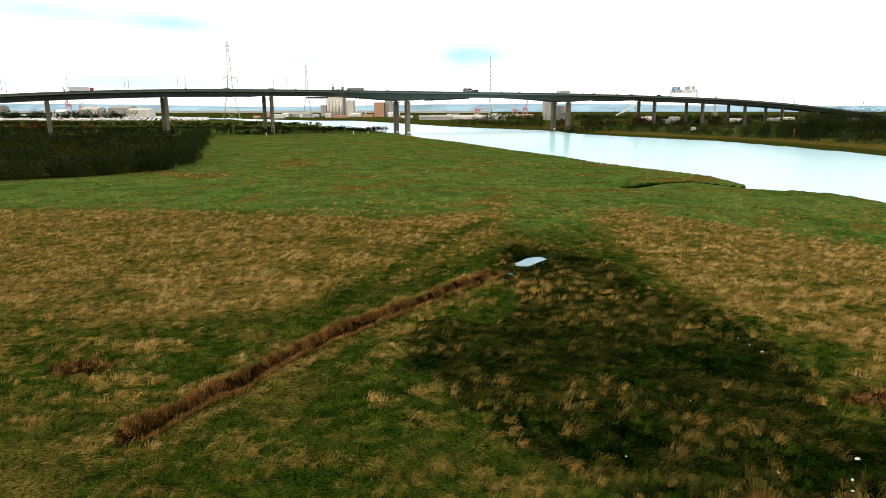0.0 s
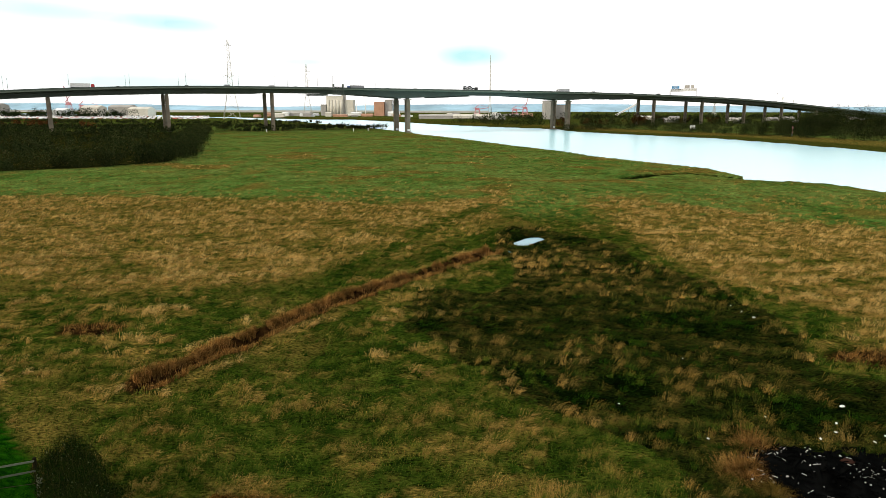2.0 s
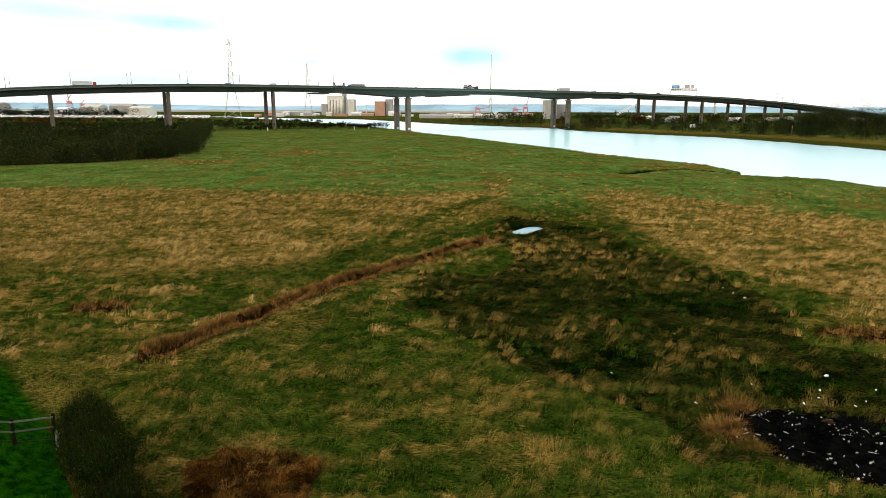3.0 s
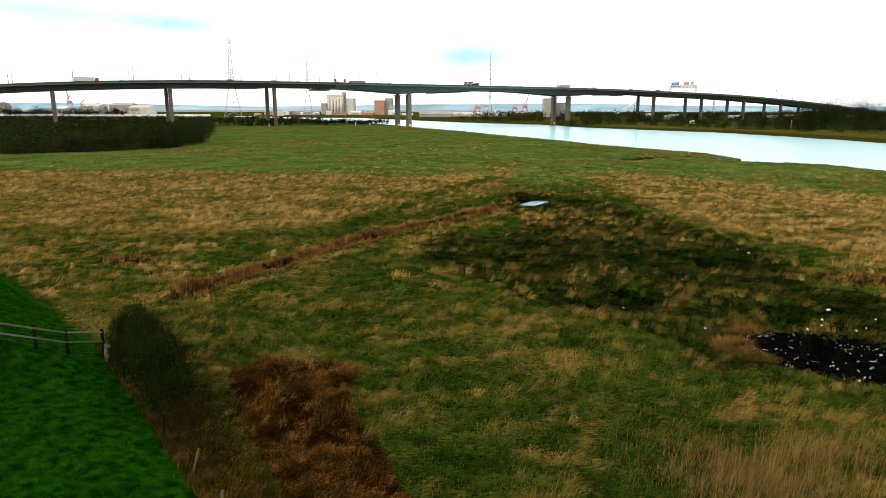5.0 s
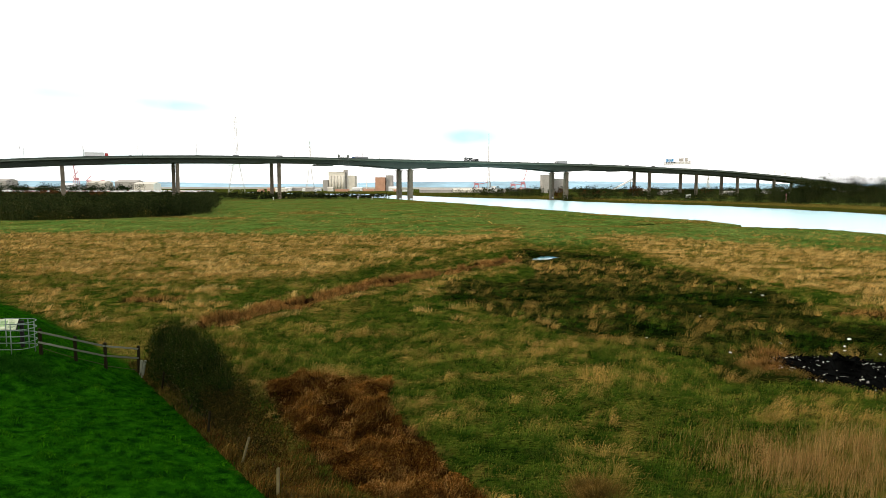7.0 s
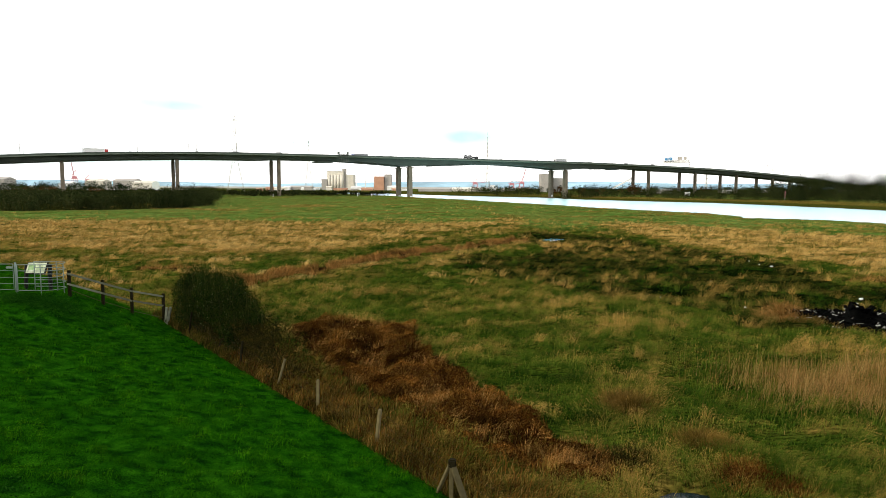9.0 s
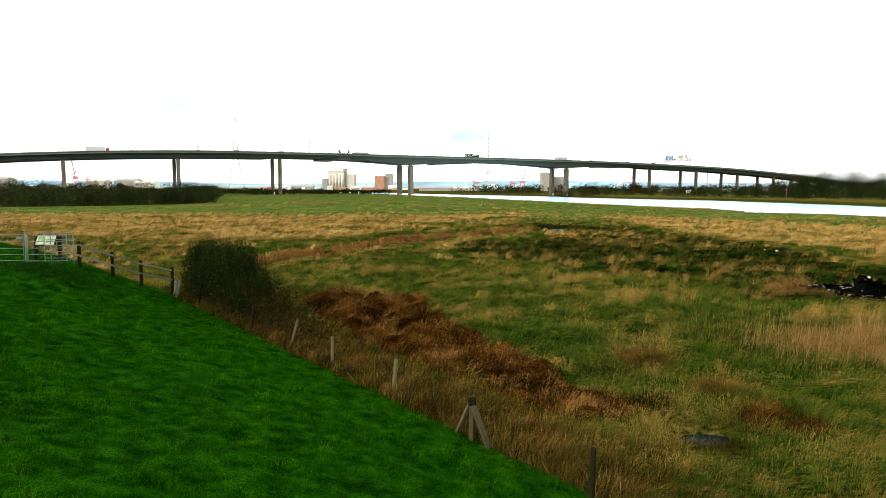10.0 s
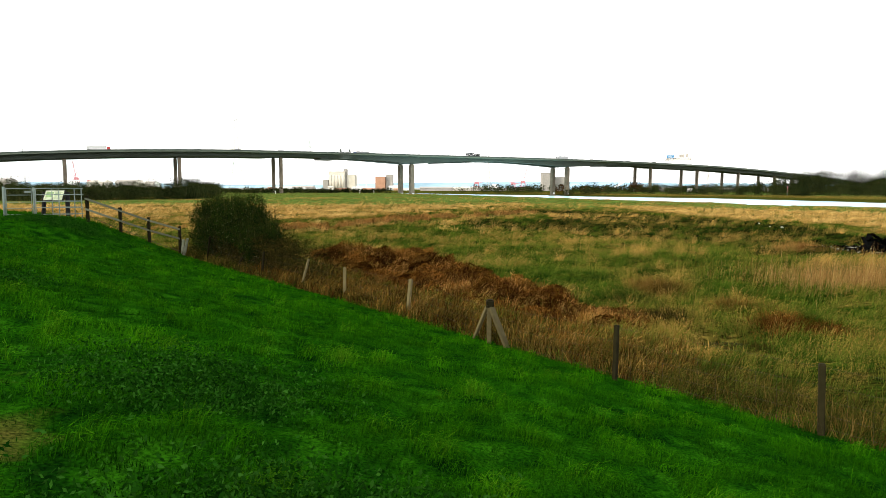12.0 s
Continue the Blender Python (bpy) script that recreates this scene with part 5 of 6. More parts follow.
# low quayside clutter of sheds and stores
QUAY = random.Random(11)
for k in range(34):
    qy = QUAY.uniform(1380, 1620)
    qx = QUAY.choice((QUAY.uniform(-0.29, -0.06), QUAY.uniform(0.0, 0.12))) * qy
    building("quay_store", qx, qy, QUAY.uniform(10, 30), QUAY.uniform(10, 20), QUAY.uniform(3.5, 9), QUAY.choice((GREYWALL, WHITEWALL, WHITE, BRICK)), "small low store on the dock quay", None, 0, QUAY.uniform(0.8, 2.4), "quay stores")
# conveyor ramp
ramp = empty("conveyor", Matrix.Translation((390, 1450, 0)), "white inclined conveyor gallery at a works", "conveyor")
bm = bmesh.new()
box(bm, (0, 0, 16), (52, 4, 3.5), Matrix.Rotation(-0.5, 3, "Y"), 0.2)
part("gallery", bm, WHITE, ramp)
for kx in (-14, 4, 18):
    bm = bmesh.new()
    tube(bm, (kx, 0, 0), (kx, 0, 16 + kx * 0.5), 0.6, 6)
    part("trestle", bm, LATTICE, ramp)


def quay_crane(x, y, h, jib, label, lean):
    e = empty("quay_crane", Matrix.Translation((x, y, 0)), label, "crane", "dock cranes")
    b = bmesh.new()
    for sx in (-6, 6):
        for sy in (-5, 5):
            tube(b, (sx, sy, 0), (sx * 0.7, sy * 0.7, h * 0.55), 0.7, 5)
    box(b, (0, 0, h * 0.3), (13, 11, 1.2))
    box(b, (0, 0, h * 0.55), (11, 9, 1.5))
    part("portal", b, CRANE, e)
    b = bmesh.new()
    box(b, (0, 0, h * 0.62), (9, 6, 5), None, 0.3)
    part("machine_house", b, CRANE, e)
    b = bmesh.new()
    for o in (-1.2, 1.2):
        tube(b, (0, o, h * 0.6), (jib * math.cos(lean), o, h * 0.6 + jib * math.sin(lean)), 0.6, 4)
        tube(b, (-8, o, h * 0.66), (4, o, h * 0.98), 0.5, 4)
    tube(b, (4, 0, h * 0.98), (jib * math.cos(lean), 0, h * 0.6 + jib * math.sin(lean)), 0.25, 4)
    part("jib", b, CRANE, e)
    return e


quay_crane(-855, 1500, 44, 40, "red dockside crane with raised jib", 1.75)
quay_crane(-830, 1510, 34, 36, "red dockside crane with level jib", 0.1)
quay_crane(64, 1420, 26, 24, "red quay crane over a warehouse roof", 0.15)
quay_crane(175, 1500, 30, 34, "red quay crane with raised jib", 1.3)
quay_crane(150, 1480, 24, 26, "red quay crane with level jib", 0.1)

ship = empty("ship", Matrix.Translation((76, 1120, -3.0)), "white and grey ship moored at the quay", "ship")
bm = bmesh.new()
box(bm, (0, 0, 2.6), (46, 9, 5.2), None, 0.8)
part("hull", bm, GREYWALL, ship)
bm = bmesh.new()
box(bm, (4, 0, 8), (14, 7, 6), None, 0.3)
box(bm, (4, 0, 12.5), (8, 6, 3.5), None, 0.3)
part("superstructure", bm, WHITE, ship)
bm = bmesh.new()
tube(bm, (-2, 0, 12), (-2, 0, 22), 0.4, 5)
part("mast", bm, LATTICE, ship)
bm = bmesh.new()
tube(bm, (12, 0, 5), (12, 0, 15), 0.4, 5)
part("mast", bm, LATTICE, ship)

# fields of new cars at the terminal
vv, ff, off = [], [], 0
for row in range(16):
    y0 = 1040 + 24 * row
    for k in range(70):
        cx, cy = -0.78 * y0 + 8.5 * k + RNG.uniform(-1, 1), y0 + RNG.uniform(-1, 1)
        if cx > -0.36 * y0 or RNG.random() < 0.1:
            continue
        b0 = np.array([[-2.2, -0.9, 0.3], [2.2, -0.9, 0.3], [2.2, 0.9, 0.3], [-2.2, 0.9, 0.3], [-2.1, -0.85, 0.95], [2.1, -0.85, 0.85], [2.1, 0.85, 0.85], [-2.1, 0.85, 0.95], [-1.4, -0.7, 1.5], [0.9, -0.7, 1.5], [0.9, 0.7, 1.5], [-1.4, 0.7, 1.5]])
        vv.append(b0 * 0.95 + np.array([cx, cy, 0.2]))
        ff.append(np.array([[0, 1, 5, 4], [1, 2, 6, 5], [2, 3, 7, 6], [3, 0, 4, 7], [4, 5, 9, 8], [5, 6, 10, 9], [6, 7, 11, 10], [7, 4, 8, 11], [8, 9, 10, 11]]) + off)
        off += 12
CARFIELD = blade_mat("parked_car_paint", [(0.0, (0.75, 0.75, 0.75)), (0.7, (0.6, 0.6, 0.6)), (0.9, (0.4, 0.08, 0.06)), (0.93, (0.15, 0.15, 0.16)), (1.0, (0.5, 0.5, 0.52))], None, 1, 0.35, 0.0)
tagged(np_mesh("parked_cars", np.concatenate(vv), np.concatenate(ff), CARFIELD), "rows of new white cars parked at a terminal", "cars", kind="stuff")


# ---- far shore and hills ----
def ridge(name, y, x0, x1, crest, seed, label, mat, depth=300):
    b = bmesh.new()
    n = 120
    rows = []
    xs = np.linspace(x0, x1, n)
    k = fbm(xs, xs * 0, 900, seed, 5)
    for i, x in enumerate(xs):
        h = crest(x) * (0.75 + 0.5 * k[i])
        rows.append([b.verts.new((x, y - depth, -1)), b.verts.new((x, y - depth * 0.5, h * 0.55)), b.verts.new((x, y, h)), b.verts.new((x, y + depth, -1))])
    for r0, r1 in zip(rows[:-1], rows[1:]):
        for j in range(3):
            b.faces.new((r0[j], r0[j + 1], r1[j + 1], r1[j]))
    return tagged(finish(name, b, mat, None, "", True), label, "hills", kind="structure")


ridge("backdrop_hills", 4500, -3600, 3600, lambda x: 42 + 8 * math.sin(x / 700), 41, "low hills beyond the estuary, painted blue with haze", HILL)
ridge("backdrop_shore", 3300, -2800, 200, lambda x: 8.0, 43, "pale far shore of the estuary", FARLAND, 200)


# ---- the field fence on the bank's foot ----
def ground_z(x, y):
    return float(height(np.array([x]), np.array([y]))[0])


def fence_post(e, name, foot, top, w, mat, bevel=0.012):
    """A square post from foot to top, with a chamfered head."""
    foot, top = Vector(foot), Vector(top)
    d = (top - foot)
    b = bmesh.new()
    q = d.to_track_quat("Z", "Y").to_matrix()
    box(b, (foot + top) / 2, (w, w, d.length), q, bevel)
    return part(name, b, mat, e)


wire_fence = empty("wire_fence", Matrix.Identity(4), "old stock fence of leaning wooden posts and wire netting", "fence")
# foot, top of each post from the corner of the rails to the walk's end
POSTS = [((-16.25, 20.9), (-15.75, 20.2, 1.0), 0.07), ((-14.0, 17.95), (-13.35, 17.8, 0.8), 0.09), ((-12.15, 15.5), (-12.05, 15.65, 0.76), 0.08), ((-10.1, 12.8), (-9.8, 13.15, 0.74), 0.07),
         ((-8.15, 10.45), (-8.17, 10.65, 0.76), 0.09), ((-6.1, 7.75), (-5.98, 7.95, 0.76), 0.09), ((-2.09, 1.85), (-2.07, 1.87, 0.8), 0.08), ((0.14, -0.6), (0.1, -0.58, 0.78), 0.09), ((2.6, -3.9), (2.6, -3.9, 0.85), 0.11), ((5.0, -7.1), (5.0, -7.1, 0.85), 0.11)]
heads = []
for (fx, fy), top, w in POSTS:
    fence_post(wire_fence, "post", (fx, fy, ground_z(fx, fy) - 0.3), top, w, WOOD if 5 < fy < 14 else DARKWOOD)
    heads.append(((fx, fy), top))
run = heads[:6] + [((-4.1, 4.75), (-4.1, 4.75, 0.62))] + heads[6:]
for ((ax, ay), at_), ((bx, by), bt_) in zip(run[:-1], run[1:]):
    b = bmesh.new()
    az, bz = ground_z(ax, ay), ground_z(bx, by)
    for f in (0.12, 0.3, 0.5, 0.7, 0.95):
        pa = Vector((ax, ay, az)).lerp(Vector(at_), f)
        pb = Vector((bx, by, bz)).lerp(Vector(bt_), f)
        tube(b, pa, pb, 0.0014, 3)
    n = int(math.hypot(bx - ax, by - ay) / 0.3)
    for k in range(1, n):
        lo = Vector((ax, ay, az)).lerp(Vector((bx, by, bz)), k / n)
        hi = Vector(at_).lerp(Vector(bt_), k / n)
        tube(b, lo, lo.lerp(hi, 0.7), 0.001, 3)
    part("wire_netting", b, WIRE, wire_fence, "thin rusted wire netting")

# straining post with its struts
strainer = empty("strainer_post", Matrix.Translation((-4.1, 4.75, -0.25)), "weathered wooden straining post with two sloping struts", "fence post")
bm = bmesh.new()
box(bm, (0, 0, 0.4), (0.1, 0.1, 1.0), None, 0.015)
part("post", bm, WOOD, strainer)
bm = bmesh.new()
box(bm, (0.02, 0.02, 0.9), (0.17, 0.17, 0.2), None, 0.03)
part("post_head", bm, DARKWOOD, strainer)
for (sx, sy), w in (((-0.36, 0.5), 0.09), ((0.42, -0.45), 0.15)):
    b = bmesh.new()
    p, q = Vector((sx, sy, -0.12)), Vector((sx * 0.1, sy * 0.1, 0.84))
    box(b, (p + q) / 2, (w, 0.07, (q - p).length), (q - p).to_track_quat("Z", "Y").to_matrix(), 0.012)
    part("strut", b, WOOD, strainer)

# ---- post-and-rail fence climbing to the gate ----
rails = empty("rail_fence", Matrix.Identity(4), "two-rail wooden fence climbing the grassy bank to a gate", "fence")
RP = [(-21.5, 20.6, 1.8), (-20.45, 21.5, 1.15), (-19.48, 22.3, 0.6), (-18.62, 23.85, -0.18)]
TOPZ = [2.85, 2.29, 1.79, 1.26]
for (x, y, z), t in zip(RP, TOPZ):
    fence_post(rails, "post", (x, y, min(z, ground_z(x, y)) - 0.2), (x, y, t), 0.13, DARKWOOD, 0.02)
for k in range(3):
    for drop in (0.14, 0.62):
        a = Vector((RP[k][0], RP[k][1] - 0.1, TOPZ[k] - drop))
        c = Vector((RP[k + 1][0], RP[k + 1][1] - 0.1, TOPZ[k + 1] - drop))
        b = bmesh.new()
        d = c - a
        box(b, (a + c) / 2, (0.04, d.length + 0.1, 0.09), d.to_track_quat("Y", "Z").to_matrix(), 0.012)
        part("rail", b, PALEWOOD, rails, "silvered wooden rail")
b = bmesh.new()
for a, c in ((Vector((RP[0][0], RP[0][1], 1.95)), Vector((RP[1][0], RP[1][1], 1.22))), (Vector((RP[1][0], RP[1][1], 1.25)), Vector((RP[2][0], RP[2][1], 0.68))), (Vector((RP[2][0], RP[2][1], 0.65)), Vector((RP[3][0], RP[3][1], -0.02)))):
    tube(b, a, c, 0.012, 4)
part("bottom_wire", b, WIRE, rails)
# short pale stakes at the fence's corner
for x, y, h, lean in ((-18.35, 23.5, 0.95, 0.1), (-18.05, 23.1, 1.05, 0.22)):
    e = empty("stake", Matrix.Translation((x, y, ground_z(x, y) - 0.1)), "pale wooden stake leaning beside the rail fence", "stake", "corner stakes")
    b = bmesh.new()
    box(b, (0, 0, h / 2), (0.12, 0.09, h), Matrix.Rotation(lean, 3, "Y"), 0.012)
    part("stick", b, PALEWOOD, e)


# ---- kissing gate ----
GZ = 1.9
gate = empty("kissing_gate", Matrix.Translation((0, 0, GZ)), "galvanised steel kissing gate with a rounded pen", "gate")


def bar(parent, pts, r, name, mat=GALV):
    b = bmesh.new()
    for p, q in zip(pts[:-1], pts[1:]):
        tube(b, p, q, r, 8)
    return part(name, b, mat, parent, "", True)


pen = [(-23.45, 19.95)] + [(-22.35, 19.95)] + [(-22.35 + 0.62 * math.sin(a), 20.57 - 0.62 * math.cos(a)) for a in [math.pi * k / 10 for k in range(1, 10)]] + [(-22.35, 21.19), (-23.45, 21.19)]
for z in (0.12, 0.42, 0.7, 1.0, 1.28):
    bar(gate, [(x, y, z) for x, y in pen], 0.016, "hoop_bar")
for x, y in ((-23.45, 19.95), (-22.4, 19.95), (-21.73, 20.57), (-22.4, 21.19), (-23.45, 21.19)):
    bar(gate, [(x, y, -0.1), (x, y, 1.3)], 0.022, "upright")
hang = bar(gate, [(-25.05, 20.2, -0.25), (-25.05, 20.2, 1.36)], 0.055, "hanging_post")
latch = bar(gate, [(-23.75, 20.3, -0.25), (-23.75, 20.3, 1.34)], 0.04, "latch_post")
leaf = bar(gate, [(-24.95, 20.2, 0.1), (-24.95, 20.2, 1.27), (-23.85, 20.3, 1.27), (-23.85, 20.3, 0.1), (-24.95, 20.2, 0.1)], 0.018, "gate_leaf")
for z in (0.38, 0.66, 0.98):
    bar(leaf, [(-24.95, 20.2, z), (-23.85, 20.3, z)], 0.014, "leaf_bar")
bm = bmesh.new()
box(bm, (-23.95, 20.2, 1.12), (0.3, 0.05, 0.1), None, 0.015)
part("latch", bm, GALV, leaf)

# information board
board = empty("information_board", Matrix.Translation((-23.5, 21.5, GZ - 0.05)), "sloping information board on black posts with a pale green panel", "sign")
for sx in (-0.5, 0.5):
    b = bmesh.new()
    for k in range(6):
        q0, q1 = k / 6, (k + 1) / 6
        tube(b, (sx * (1.2 - 0.12 * q0), 0.1 * q0 * q0, 1.35 * q0 - 0.2), (sx * (1.2 - 0.12 * q1), 0.1 * q1 * q1, 1.35 * q1 - 0.2), 0.095, 8)
    part("post", b, BLACKPOST, board)
tilt = Matrix.Rotation(radians(58), 3, "X")
bm = bmesh.new()
box(bm, (0, -0.05, 0.98), (0.98, 0.62, 0.05), tilt, 0.012)
fr = part("backing", bm, BLACKPOST, board)
bm = bmesh.new()
box(bm, (0, -0.075, 1.005), (0.86, 0.52, 0.03), tilt)
part("panel_face", bm, plain("printed_panel", (0.45, 0.5, 0.36), 0.7, 0.0, 0.35, 4.0, 30.0, 0.0), fr, "pale printed panel")
bm = bmesh.new()
tn = tilt @ Vector((0, 0, 1))
tu = tilt @ Vector((0, 1, 0))
for k in range(6):
    c = Vector((0.18 if k % 2 else 0.2, -0.075, 1.005)) + tn * 0.018 + tu * (0.16 - 0.065 * k)
    box(bm, c, (0.36 - 0.05 * (k % 3), 0.02, 0.004), tilt)
box(bm, Vector((-0.2, -0.075, 1.005)) + tn * 0.018 + tu * 0.03, (0.34, 0.3, 0.004), tilt)
part("print_bars", bm, plain("print_green", (0.16, 0.28, 0.1), 0.4, 0.0, 0.4, 6.0), fr)


# ---- thorn bush by the fence ----
def thorn_bush():
    gz = ground_z(-14.85, 20.5)
    e = empty("thorn_bush", Matrix.Translation((-14.85, 20.5, gz)) @ Matrix.Rotation(-0.92, 4, "Z"), "dense dark green hawthorn bush with bare ragged shoots beside the fence", "bush")
    n = 150
    lumps = np.stack([RNG.uniform(-3.1, 4.3, n), np.clip(RNG.normal(0.1, 0.62, n), -0.8, 2), RNG.uniform(0.1, 1.0, n) ** 0.65], 1)
    crest = 2.7 - 0.6 * np.clip(lumps[:, 0] - 3.0, 0, None) ** 1.2 + RNG.normal(0, 0.14, n)
    lumps[:, 2] *= crest * (1 - 0.22 * np.abs(lumps[:, 1]))
    rad = RNG.uniform(0.24, 0.62, n)

    def pts(m):
        k = RNG.integers(0, n, m)
        d = RNG.normal(0, 1, (m, 3))
        d /= np.linalg.norm(d, axis=1)[:, None]
        p = lumps[k] + d * (rad[k] * RNG.uniform(0.4, 1.05, m) ** 0.5)[:, None]
        p[:, 2] = np.abs(p[:, 2])
        return p
    v, f = leaf_arrays(pts(48000), 0.043)
    ob = np_mesh("crown", v, f, THORN_LEAF)
    ob.parent = e
    # shoots standing out of the crown
    m = 9000
    p = pts(m * 2)
    p = p[p[:, 2] > 0.6][:m]
    m = len(p)
    a = RNG.uniform(0, math.tau, m)
    v, f = blade_arrays(p[:, 0], p[:, 1], p[:, 2], RNG.uniform(0.25, 1.05, m), np.full(m, 0.008), np.cos(a), np.sin(a), RNG.uniform(0.0, 0.65, m))
    ob = np_mesh("shoot_growth", v, f, SHOOT)
    ob.parent = e
    b = bmesh.new()
    for c in lumps:
        foot = Vector((c[0] * 0.55, c[1] * 0.4, -0.05))
        mid = Vector((c[0] * 0.75, c[1] * 0.8, c[2] * 0.5))
        tube(b, foot, mid, 0.035, 5, 0.026)
        tube(b, mid, Vector(c), 0.026, 5, 0.01)
        for _ in range(5):
            q = Vector(c) + Vector(RNG.normal(0, 0.32, 3))
            tube(b, mid.lerp(Vector(c), 0.5), q, 0.012, 4, 0.004)
    part("stem_growth", b, TWIG, e)


thorn_bush()

# brambles and dead growth that carry the bush on along the wire
s_ = np.concatenate([RNG.uniform(-24, -10, 20000), RNG.uniform(-22, -13, 24000)])
d_ = np.abs(RNG.normal(0.6, 0.8, len(s_))) + 0.4
rx, ry = FENCE_A[0] + FENCE_U[0] * s_ - FENCE_N[0] * d_, FENCE_A[1] + FENCE_U[1] * s_ - FENCE_N[1] * d_
rise = (0.45 + 1.1 * fbm(rx, ry, 1.3, 55, 3)) * smooth01(-s_, 8, 15) + 0.2
rz = height(rx, ry) + rise * RNG.random(len(s_)) ** 0.6
v, f = leaf_arrays(np.stack([rx, ry, rz], 1), 0.034)
tagged(np_mesh("brambles", v, f, BRAMBLE), "olive-brown brambles tangled along the old fence", "brambles", kind="stuff")


# ---- bracken, reeds and rough growth along the fence ----
def fill(poly, n):
    xs, ys = [p[0] for p in poly], [p[1] for p in poly]
    x, y = RNG.uniform(min(xs), max(xs), n * 4), RNG.uniform(min(ys), max(ys), n * 4)
    k = signed(x, y, poly) > 0
    return x[k][:n], y[k][:n]


bx, by = fill(BRACKEN_AREA, 22000)
hump = fbm(bx, by, 1.9, 6, 3)
keep = (hump > 0.4 + RNG.normal(0, 0.04, len(hump))) & (signed(bx, by, BRACKEN_AREA) > 2.4 * (fbm(bx, by, 1.5, 53) - 0.45)) & off_puddle(bx, by)
bx, by, hump = bx[keep], by[keep], hump[keep]
fall = RNG.uniform(0, math.tau, len(bx))
lie = np.clip(RNG.normal(0.7, 0.25, len(bx)), 0, 1)
v, f = blade_arrays(bx, by, height(bx, by), (0.14 + 0.6 * hump) * RNG.uniform(0.5, 1.3, len(bx)), np.full(len(bx), 0.014), np.cos(fall), np.sin(fall), lie)
tagged(np_mesh("dead_bracken", v, f, BRACKEN), "collapsed tangled heaps of red-brown dead bracken and reed", "bracken", kind="stuff")
# crumpled fronds heaped in small domes
bx, by = fill(BRACKEN_AREA, 120000)
dome = fbm(bx, by, 0.9, 57, 2)
keep = (signed(bx, by, BRACKEN_AREA) > 2.0 * (fbm(bx, by, 1.5, 53) - 0.45)) & off_puddle(bx, by) & (dome > 0.34 + RNG.normal(0, 0.03, len(bx))) & ((by < 17.5) | (fbm(bx, by, 2.4, 69, 2) < 0.52))
bx, by, dome = bx[keep], by[keep], dome[keep]
bz = height(bx, by) + 0.04 + 0.95 * np.clip(dome - 0.34, 0, 0.5) * RNG.uniform(0, 1, len(bx)) ** 0.35
v, f = leaf_arrays(np.stack([bx, by, bz], 1), 0.03)
tagged(np_mesh("dead_bracken", v, f, BRACKEN), "crumpled red-brown fronds of dead bracken", "bracken", kind="stuff")
mx, my = fill(BRACKEN_AREA, 3500)
k = fbm(mx, my, 1.2, 54) > 0.5
grass("dead_bracken", STRAW, mx[k], my[k], RNG.uniform(0.25, 0.6, k.sum()), np.full(k.sum(), 0.014), np.clip(RNG.normal(0.6, 0.25, k.sum()), 0, 1), -0.6, 1.3, "straw stems mixed through the dead bracken", "bracken")
# straw-coloured rank grass on both sides of the wire
for mat, n, lo, hi, wide, tall, name_, lab in ((OLIVE, 36000, -26, 14, 0.9, 0.62, "rank_grass", "tall olive and bleached rank grass growing through the fence wire"), (BRACKEN, 13000, -15, 4, 1.2, 0.68, "rank_grass", "brown dead stems tangled along the fence"), (STRAW, 7000, -12, 4, 0.8, 0.7, "rank_grass", "pale straw stems standing in the fence wire"), (MEADOW, 14000, -6, 14, 1.1, 0.35, "rank_grass", "olive-green grass at the fence's foot")):
    s_ = RNG.uniform(lo, hi, n)
    d_ = np.abs(RNG.normal(0.2, wide, n)) + 0.05
    rx, ry = FENCE_A[0] + FENCE_U[0] * s_ - FENCE_N[0] * d_, FENCE_A[1] + FENCE_U[1] * s_ - FENCE_N[1] * d_
    k = off_puddle(rx, ry)
    rx, ry = rx[k], ry[k]
    n = len(rx)
    far = np.hypot(rx + 2, ry + 14)
    grass(name_, mat, rx, ry, tall * RNG.uniform(0.3, 1.1, n), 0.0022 + 0.00048 * far, np.clip(RNG.normal(0.66, 0.22, n), 0, 1), 0.65, 0.9, lab)
# standing reeds
for cx, cy, wx, wy, n, tall in ((7.0, 12.2, 1.1, 1.0, 900, 1.0), (8.4, 12.6, 1.4, 1.1, 2000, 1.25), (10.2, 12.9, 1.4, 1.2, 2300, 1.35), (12.4, 13.6, 1.6, 1.2, 2100, 1.3), (9.4, 10.4, 1.5, 0.9, 900, 0.9), (7.6, 14.4, 2.0, 1.0, 500, 1.0), (11.6, 10.8, 1.6, 1.0, 900, 1.0), (6.4, 10.6, 1.2, 0.9, 260, 0.8)):
    n = int(n * 0.75)
    rx, ry = cx + RNG.normal(0, 0.85, n) * wx, cy + RNG.normal(0, 0.8, n) * wy
    k = fbm(rx, ry, 1.1, 52) > 0.36
    rx, ry = rx[k], ry[k]
    grass("standing_reeds", REED, rx, ry, tall * RNG.uniform(0.35, 1.15, len(rx)), np.full(len(rx), 0.0055), np.clip(RNG.normal(0.36, 0.22, len(rx)), 0, 1), 0.1, 1.1, "loose stand of tall pale dead reeds bending in the wind", "reeds")
rx, ry = fill([(1.2, 9.5), (2.0, 16), (6, 17), (9, 15.5), (5, 10)], 170)
grass("standing_reeds", OLIVE, rx, ry, RNG.uniform(0.8, 1.6, len(rx)), np.full(len(rx), 0.007), np.clip(RNG.normal(0.15, 0.1, len(rx)), 0, 1), 0.1, 0.7, "scattered thin green-tan reed stems", "reeds")
